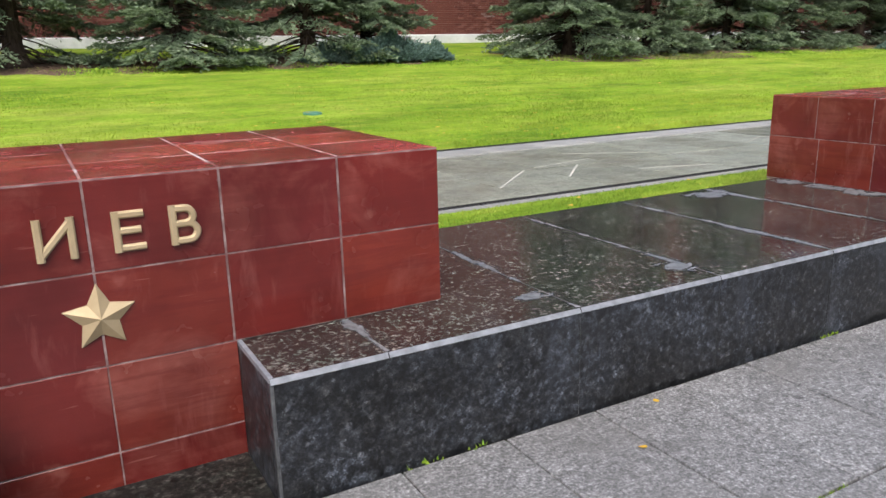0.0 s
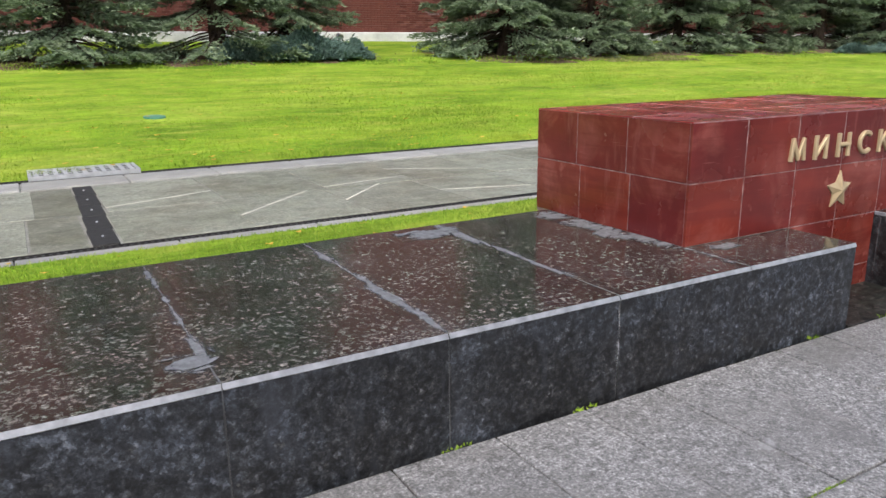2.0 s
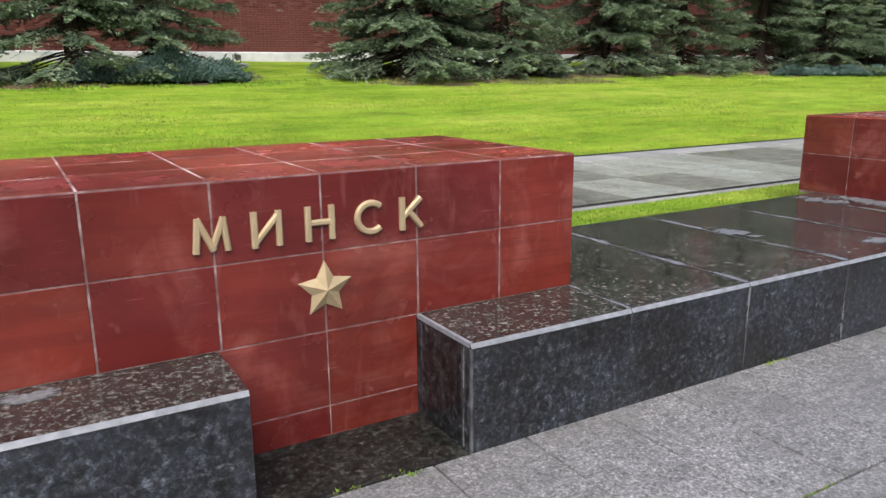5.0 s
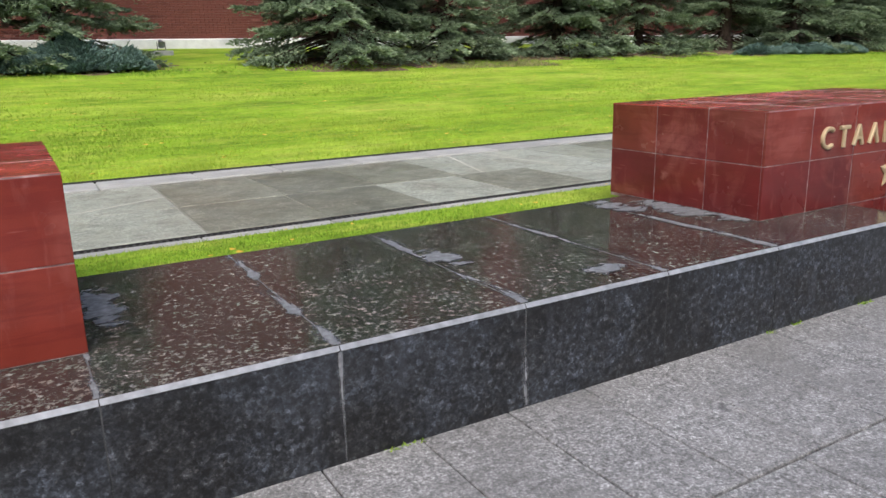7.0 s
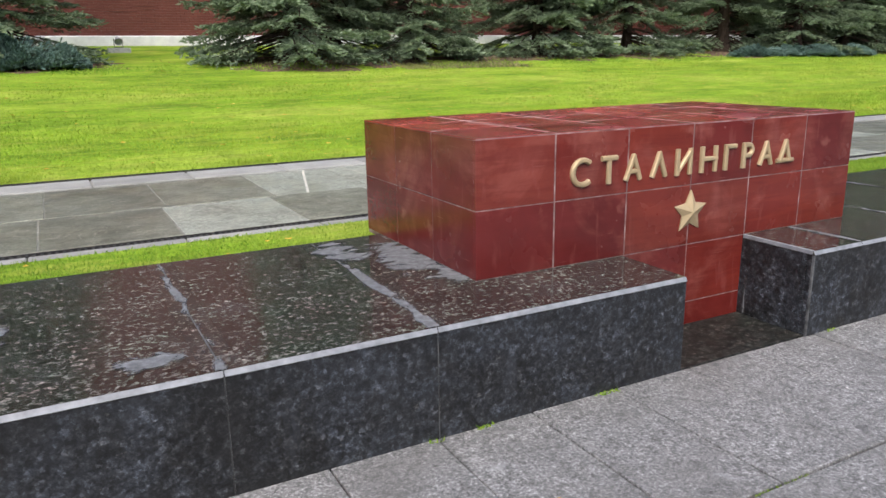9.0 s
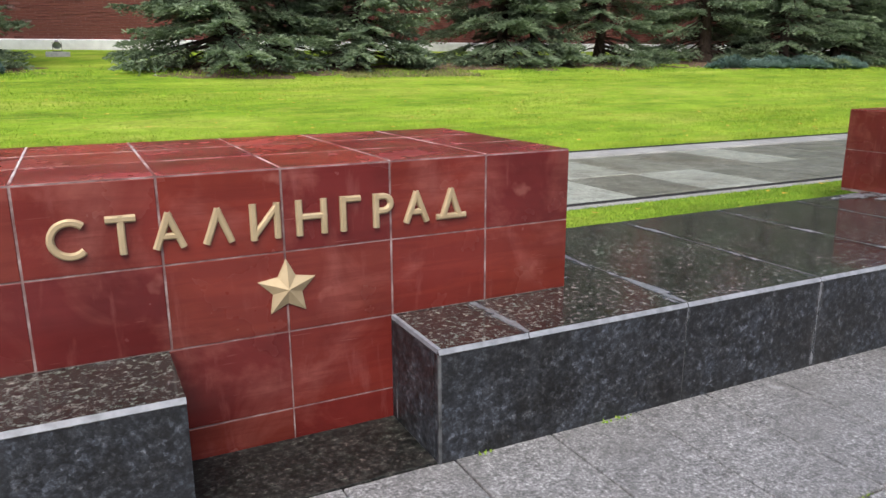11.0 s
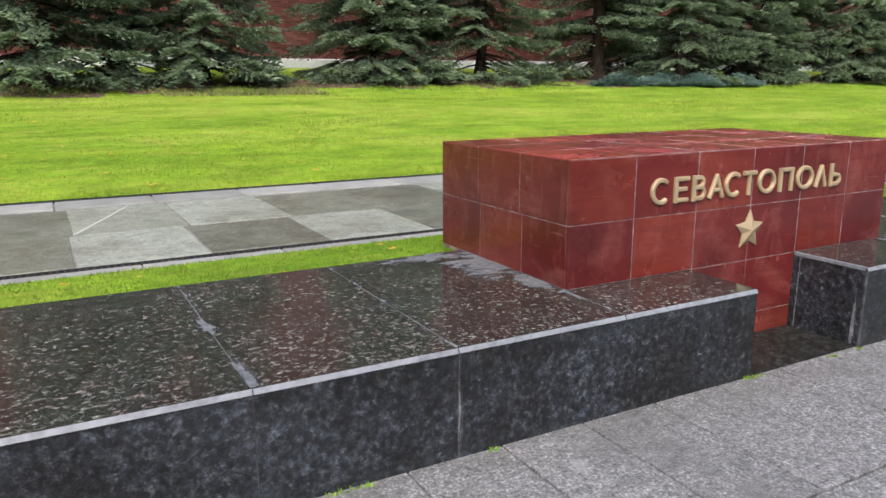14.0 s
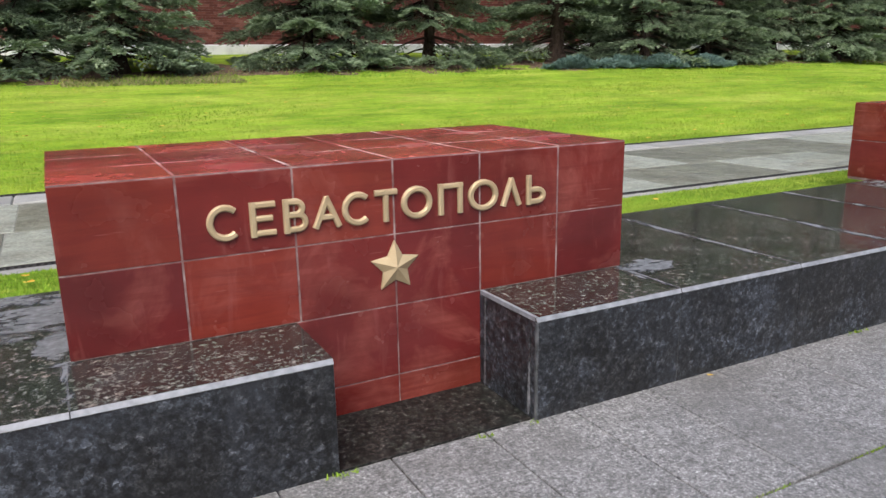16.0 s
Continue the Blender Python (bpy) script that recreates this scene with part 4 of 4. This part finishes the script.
def spruce(seed, height, radius, bare, thick):
    """A spruce standing at the origin: trunk, limbs and a crown of drooping layered boughs."""
    r = np.random.default_rng(seed)
    tree = holder("spruce_tree", "tall blue-green spruce with drooping layered branches", "tree", "spruces along the wall")
    verts, faces = [], []
    lean = r.uniform(-0.02, 0.02, 2)
    pts = [(lean[0] * z + 0.03 * math.sin(z), lean[1] * z, z) for z in np.linspace(-0.3, height, 14)]
    limb(verts, faces, pts, thick, 0.03, 9)
    limb(verts, faces, [(0, 0, -0.3), (0, 0, 0.05), (lean[0] * 0.3, 0, 0.3), (lean[0] * 0.8, 0, 0.8)], thick * 2.1, thick * 0.8, 11)
    raw("trunk", verts, faces, BARK, tree)
    verts, faces, tris = [], [], []

    def bough(zz, size, rise, sag, first, low):
        az = r.uniform(0, 2 * math.pi)
        s = np.linspace(0.04, 1, 9)
        heights = zz + size * (rise * s - sag * s ** 1.5 + 0.34 * sag * s ** 4)
        heights = np.maximum(heights, 0.10 + r.uniform(0, 0.16))
        bend = az + r.uniform(-0.25, 0.25) * s
        line = np.stack([size * s * np.cos(bend), size * s * np.sin(bend), heights], 1)
        limb(verts, faces, [tuple(q) for q in line], 0.026 * size / 2 + 0.008, 0.005, 4)
        count = int(size * (1 - first) / (0.062 if low else 0.13)) + 3
        along = np.linspace(first, 1.0, count)
        for side in (-1, 1):
            base = np.stack([np.interp(along, s, line[:, c]) for c in range(3)], 1)
            ahead = np.stack([np.gradient(line[:, c], s) for c in range(3)], 1)
            ahead = np.stack([np.interp(along, s, ahead[:, c]) for c in range(3)], 1)
            ahead /= np.linalg.norm(ahead, axis=1, keepdims=True)
            cross_way = np.stack([-ahead[:, 1], ahead[:, 0], 0 * along], 1) * side
            spread = r.uniform(0.6, 1.25, (count, 1))
            twig = ahead * 0.75 + cross_way * spread + np.array([[0, 0, 1.0]]) * r.uniform(-0.24, 0.02, (count, 1))
            twig /= np.linalg.norm(twig, axis=1, keepdims=True)
            reach = (0.16 + 0.55 * size / 2.6 * np.sin(np.pi * np.clip(1.08 - along, 0, 1)) ** 0.7) * r.uniform(0.5, 1.2, count)
            steps = 6 if low else 3
            for q in range(steps):
                u = (q + r.uniform(0, 0.8, count)) / steps
                p = base + twig * (reach * u)[:, None]
                p[:, 2] -= 0.26 * reach * u * u
                d = twig + r.normal(size=(count, 3)) * np.array([[0.34, 0.34, 0.2]]) + np.array([[0, 0, 0.14]])
                d /= np.linalg.norm(d, axis=1, keepdims=True)
                keep = r.random(count) > (0.10 + 0.35 * (along < 0.4))
                long = r.uniform(0.09, 0.17, count) * (1.0 if low else 2.1)
                tris.append(brushes(p[keep], d[keep], long[keep], (long * r.uniform(0.13, 0.20, count))[keep], r))

    # a skirt of old boughs that lie on the ground, then the crown, layer on layer
    for _ in range(13):
        bough(r.uniform(0.45, 1.0), radius * r.uniform(0.72, 1.02), 0.05, r.uniform(0.30, 0.5), 0.42, True)
    z = bare + 0.45
    while z < height - 0.4:
        low = z < 3.6
        full = radius * (1 - (z / height)) ** 0.75
        for _ in range(8):
            bough(z + r.uniform(-0.14, 0.14), full * r.uniform(0.6, 1.08), r.uniform(0.0, 0.16), r.uniform(0.2, 0.5), 0.24 if low else 0.3, low)
        z += r.uniform(0.27, 0.38) if low else r.uniform(0.36, 0.5)
    # bare dead twigs low on the trunk
    for _ in range(46):
        az, zz, size = r.uniform(0, 6.28), r.uniform(0.2, 2.2), r.uniform(0.5, 1.6)
        a = np.array([0, 0, zz])
        pts = [tuple(a + np.array([math.cos(az + 0.3 * t), math.sin(az + 0.3 * t), -0.35 * t]) * size * t) for t in (0.05, 0.4, 0.75, 1.0)]
        limb(verts, faces, pts, 0.012, 0.004, 3)
    tagged(raw("bough", verts, faces, BARK, tree), kind="stuff")
    triangles("crown", np.concatenate(tris), NEEDLE, tree)
    return tree


KINDS = [spruce(101, 11.0, 3.0, 0.65, 0.20), spruce(102, 10.0, 2.4, 0.5, 0.17), spruce(103, 12.0, 2.5, 1.05, 0.26), spruce(104, 9.0, 2.4, 0.9, 0.15), spruce(105, 11.0, 2.8, 1.05, 0.20)]
# place, kind, turn, size
TREES = [(-1.1, 21.6, 2, 20, 0.95), (2.75, 20.9, 1, 80, 0.98), (6.5, 21.3, 2, 140, 0.95), (8.6, 22.0, 4, 10, 0.9), (15.95, 21.0, 0, 215, 1.0), (17.75, 22.2, 3, 200, 1.0), (19.9, 21.3, 1, 150, 1.05),
         (25.4, 22.3, 4, 250, 1.0), (26.7, 22.3, 3, 40, 1.0), (29.6, 22.3, 4, 300, 1.0), (37.2, 22.9, 3, 260, 0.95), (46.5, 22.4, 1, 330, 1.1), (35.0, 22.5, 2, 330, 1.05), (38.2, 21.3, 0, 120, 0.95), (41.5, 21.4, 1, 215, 1.1), (43.7, 22.0, 2, 45, 1.0),
         (49.2, 21.3, 0, 280, 1.0), (53.0, 21.8, 2, 100, 1.0), (57.5, 21.2, 1, 15, 1.15), (62.0, 21.6, 0, 170, 1.0), (67.0, 21.6, 2, 230, 1.0), (-4.9, 21.3, 0, 310, 0.9), (-9.5, 21.6, 1, 70, 1.1)]
used = set()
for x, y, kind, turn, size in TREES:
    m = Matrix.Translation((x, y, lawn_z(y) - 0.03)) @ Matrix.Rotation(radians(turn), 4, "Z") @ Matrix.Scale(size, 4)
    if kind in used:
        t = copy_thing(KINDS[kind], Matrix.Identity(4))
    else:
        t = KINDS[kind]
        used.add(kind)
    t.matrix_basis = m


# ---- junipers, soil, weeds, grass ----
def juniper(x, y, rx, ry, high, seed, count):
    r = np.random.default_rng(seed)
    bush = holder("juniper_bush", "low spreading blue-green juniper bush", "shrub", "junipers under the spruces", at=(x, y, lawn_z(y)))
    verts, faces = [], []
    ends = []
    for i in range(46):
        az, s = r.uniform(0, 6.28), math.sqrt(r.uniform(0.05, 1))
        tip = np.array([rx * s * math.cos(az), ry * s * math.sin(az), high * (0.45 + 0.6 * (1 - s * s)) * r.uniform(0.7, 1.1)])
        pts = [tuple(tip * np.array([t, t, t ** 0.7])) for t in (0.0, 0.35, 0.7, 1.0)]
        limb(verts, faces, pts, 0.02, 0.005, 4)
        ends.append(tip)
    raw("stems", verts, faces, BARK, bush)
    az, s = r.uniform(0, 2 * np.pi, count), np.sqrt(r.uniform(0, 1, count))
    lump = 1 + 0.25 * np.sin(3 * az + seed) + 0.15 * np.sin(7 * az + 2 * seed)
    px, py = rx * s * np.cos(az) * lump, ry * s * np.sin(az) * lump
    roof = high * (1.0 - 0.7 * s ** 2.2) * (0.70 + 0.36 * np.sin(px * 3.1 + seed) * np.cos(py * 3.7) + 0.30 * np.sin(px * 7.3 + 2 * seed) * np.cos(py * 6.1 + seed) + 0.12 * r.normal(size=count))
    pz = roof * np.sqrt(r.uniform(0.02, 1, count))
    d = np.stack([np.cos(az) * 0.9, np.sin(az) * 0.9, r.uniform(0.1, 0.9, count)], 1) + r.normal(size=(count, 3)) * 0.35
    d /= np.linalg.norm(d, axis=1, keepdims=True)
    long = r.uniform(0.08, 0.16, count)
    triangles("foliage", brushes(np.stack([px, py, pz], 1), d, long, long * 0.22, r), JUNIPER, bush)
    return bush


juniper(8.95, 20.4, 1.35, 0.75, 0.82, 3, 13000)
juniper(6.9, 20.6, 0.8, 0.5, 0.5, 8, 3500)
juniper(34.7, 20.1, 1.7, 0.6, 0.36, 4, 8000)
juniper(37.0, 19.9, 1.8, 0.7, 0.42, 5, 9000)
juniper(39.3, 19.8, 1.9, 0.65, 0.36, 6, 10000)
juniper(54.0, 19.8, 2.4, 0.7, 0.5, 7, 4200)

rng = random.Random(77)
for x, y, rx, ry in ((-1.0, 20.9, 3.0, 1.1), (3.0, 20.6, 2.2, 0.9), (6.4, 20.9, 1.9, 1.0), (8.9, 20.8, 1.8, 1.0), (16.3, 20.3, 2.9, 1.3), (19.8, 20.2, 2.5, 1.3), (22.4, 20.6, 1.2, 0.8),
                     (25.5, 20.7, 2.4, 1.0), (29.2, 20.7, 2.1, 1.0), (34.0, 20.9, 2.2, 1.0), (38.8, 20.8, 2.6, 1.1), (43.5, 20.8, 2.8, 1.0), (50.0, 20.8, 3.2, 1.0), (57, 20.8, 3.2, 1.0)):
    deep_y = y - ry + 1.9
    out = blob(rng, x, deep_y, rx, 1.9, 90, 0.5)
    soil_verts, soil_faces = [], []
    for share, lift in ((1.0, -0.006), (0.93, 0.010), (0.8, 0.016), (0.5, 0.018), (0.02, 0.018)):
        for u, v in out:
            u, v = x + (u - x) * share, deep_y + (v - deep_y) * share
            soil_verts.append((u, v, lawn_z(v) + swell(u, v) + lift))
    for k in range(4):
        for i in range(90):
            j = (i + 1) % 90
            soil_faces.append((90 * k + i, 90 * k + j, 90 * k + 90 + j, 90 * k + 90 + i))
    ob = raw("soil_bed", soil_verts, soil_faces, SOIL)
    tagged(ob, "bare brown soil strewn with needles under spruces", "soil", kind="structure")


def blades_over(name, mat, r, n, x0, x1, y0, y1, lo, hi, thick, base, label, dense=None):
    x, y = r.uniform(x0, x1, n), r.uniform(y0, y1, n)
    if dense is not None:
        keep = dense(x, y, r)
        x, y = x[keep], y[keep]
        n = len(x)
    z = base(y)
    a = r.uniform(0, 2 * np.pi, n)
    h, w = r.uniform(lo, hi, n), r.uniform(0.6, 1.3, n) * thick
    lean = r.normal(size=(n, 2)) * (h * 0.45)[:, None]
    p = np.stack([x, y, z], 1)
    side = np.stack([np.cos(a) * w, np.sin(a) * w, 0 * a], 1)
    tip = p + np.stack([lean[:, 0], lean[:, 1], h], 1)
    ob = triangles(name, np.stack([p - side, p + side, tip], 1), mat)
    return tagged(ob, label, "grass", kind="stuff")


nr = np.random.default_rng(8)
slope = lambda y: 0.362 + 0.0905 * (y - 8.42) - 0.008
blades_over("verge_grass", VERGE, nr, 190000, -3, 33, 3.67, 4.81, 0.010, 0.032, 0.0036, lambda y: 0 * y + 0.348, "short bright green grass blades on the verge")
blades_over("lawn_grass", BLADE, nr, 150000, -3, 36, 8.43, 11.5, 0.016, 0.042, 0.007, slope, "mown bright green grass at the lawn edge")
blades_over("lawn_grass", BLADE, nr, 150000, -4, 46, 11.5, 19.8, 0.014, 0.038, 0.010, slope, "mown bright green grass across the lawn")
blades_over("weeds", WEED, nr, 30000, -4, 56, 18.8, 20.7, 0.02, 0.09, 0.020, slope, "green weeds along the edge of the spruce beds", lambda x, y, r: np.sin(x * 1.3) + np.sin(x * 3.1 + 1) + r.normal(size=len(x)) * 0.5 > 0.1)
blades_over("dry_weeds", DRY, nr, 3500, 18.4, 22.6, 18.4, 20.0, 0.02, 0.09, 0.02, slope, "dry brownish weed patch before the spruces")
blades_over("needle_litter", DRY, nr, 9000, -4, 56, 19.6, 22.0, 0.01, 0.05, 0.02, lambda y: slope(y) + 0.03, "dry needles and stalks on the soil under spruces", lambda x, y, r: np.sin(x * 0.9) + np.sin(x * 2.7 + y * 2) + r.normal(size=len(x)) * 0.5 > 0.0)
blades_over("edge_grass", BLADE, nr, 16000, -3, 36, 8.43, 8.72, 0.03, 0.085, 0.006, slope, "longer grass fringe and clover along the drain", lambda x, y, r: np.sin(x * 1.7) + np.sin(x * 4.3 + 1) + r.normal(size=len(x)) * 0.6 > 0.1)
foot = lambda x: np.where(x < 6, 2.10, np.where(x < 12.5, 2.072, np.where(x < 19.5, 2.062, 2.05)))
blades_over("plinth_weeds", WEED, nr, 12000, -1, 27, 2.015, 2.098, 0.008, 0.024, 0.008, lambda y: 0 * y - 0.004, "small green weeds growing along the plinth foot",
            lambda x, y, r: (np.sin(x * 2.3 + 1) + np.sin(x * 7.7) + 0.6 * np.sin(x * 19) > 1.45) & (y < foot(x)) & (y > foot(x) - 0.028))
blades_over("joint_moss", WEED, nr, 5000, -1, 26, 1.126, 1.135, 0.004, 0.012, 0.004, lambda y: 0 * y - 0.008, "thin green moss in the paving joint", lambda x, y, r: np.sin(x * 1.9) + np.sin(x * 5.3 + 2) > 0.4)


def leaf_shape(r, p, size):
    """A curled fallen leaf: a small fan of triangles."""
    a = r.uniform(0, 6.28)
    rim = []
    for i in range(7):
        t = a + 2 * math.pi * i / 7
        q = size * r.uniform(0.6, 1.1)
        rim.append((p[0] + q * math.cos(t), p[1] + q * math.sin(t) * 0.8, p[2] + r.uniform(0, 0.35) * size))
    mid = (p[0], p[1], p[2] + 0.05 * size)
    return [(mid, rim[i], rim[(i + 1) % 7]) for i in range(7)]


r = random.Random(12)
shapes = []
for _ in range(850):
    x, y = r.uniform(-2, 45), 8.5 + 12 * r.random() ** 1.5
    shapes += leaf_shape(r, (x, y, lawn_z(y) + 0.045), r.uniform(0.015, 0.05))
tagged(triangles("fallen_leaves", np.array(shapes), LEAF), "yellow fallen leaves scattered over the lawn", "leaves", kind="stuff")
for i in range(90):
    x = r.uniform(-1, 28)
    y = r.uniform(3.95, 4.7)
    ob = triangles("fallen_leaf", np.array(leaf_shape(r, (0, 0, 0), r.uniform(0.012, 0.036))), LEAF)
    ob.location = (x, y, 0.392)
    tagged(ob, "yellow fallen leaf lying on the grass verge", "leaf", "fallen leaves on the verge")
for x, y in ((1.30, 2.0), (15.75, 1.78), (10.9, 1.45), (0.95, 1.72), (21.0, 2.02)):
    ob = triangles("fallen_leaf", np.array(leaf_shape(r, (0, 0, 0), 0.022)), LEAF)
    ob.location = (x, y, 0.002)
    tagged(ob, "small yellow fallen leaf lying on grey paving", "leaf", "fallen leaves on the paving")


# ---- spotlights on the lawn ----
def spotlight(x, y, base_w, head, label):
    lamp = holder("spotlight", label, "spotlight", "garden spotlights", at=(x, y, lawn_z(y)))
    part("base", solid(-base_w / 2, base_w / 2, -0.18, 0.18, -0.05, 0.14, 0.015), CONCRETE, lamp, "low grey concrete base")
    bm = solid(-0.13, -0.115, -0.03, 0.03, 0.14, 0.42, 0.003)
    block(bm, 0.115, 0.13, -0.03, 0.03, 0.14, 0.42, 0.003)
    block(bm, -0.13, 0.13, -0.03, 0.03, 0.14, 0.16, 0.003)
    part("bracket", bm, IRON, lamp)
    bm = bmesh.new()
    tilt = Matrix.Translation((0, 0, 0.38)) @ Matrix.Rotation(radians(-60), 4, "X")
    bmesh.ops.create_cone(bm, segments=20, radius1=0.105, radius2=0.06, depth=0.22, cap_ends=True, matrix=tilt)
    bmesh.ops.create_cone(bm, segments=20, radius1=0.115, radius2=0.115, depth=0.03, cap_ends=True, matrix=tilt @ Matrix.Translation((0, 0, -0.11)))
    part("head", bm, head, lamp)
    return lamp


spotlight(11.72, 25.2, 0.66, ZINC, "silver garden spotlight on a concrete base")
spotlight(7.45, 24.2, 0.4, ZINC, "small grey garden spotlight by a spruce")
spotlight(26.5, 24.0, 0.34, IRON, "small black garden spotlight under spruces")

# ---- bricks of the wall, last ----
rng = random.Random(3)
BW, BH, NEAR = 0.29, 0.088, (10.6, 15.4)
verts, faces = [], []
for row in range(31):
    z = 2.47 + row * BH
    x = -22 + (0.145 if row % 2 else 0)
    while x < 95:
        out = rng.uniform(-0.008, 0.006) - (0.03 if rng.random() < 0.03 else 0)
        if NEAR[0] <= x <= NEAR[1] and row < 18:
            piece("brick", wall, BRICK, x + 0.004, x + BW - 0.004, WALL_Y - 0.012, WALL_Y + 0.05, z + 0.004, z + BH - 0.004, 0.004).location.y -= out
        else:
            n = len(verts)
            y0, y1 = WALL_Y - 0.012 - out, WALL_Y + 0.05
            a, b, c, d = x + 0.005, x + BW - 0.005, z + 0.005, z + BH - 0.005
            verts += [(a, y0, c), (b, y0, c), (b, y0, d), (a, y0, d), (a, y1, c), (b, y1, c), (b, y1, d), (a, y1, d)]
            faces += [(n, n + 1, n + 2, n + 3), (n + 3, n + 2, n + 6, n + 7), (n + 1, n, n + 4, n + 5), (n, n + 3, n + 7, n + 4), (n + 2, n + 1, n + 5, n + 6)]
        x += BW
tagged(raw("brickwork", verts, faces, BRICK, wall), kind="stuff")
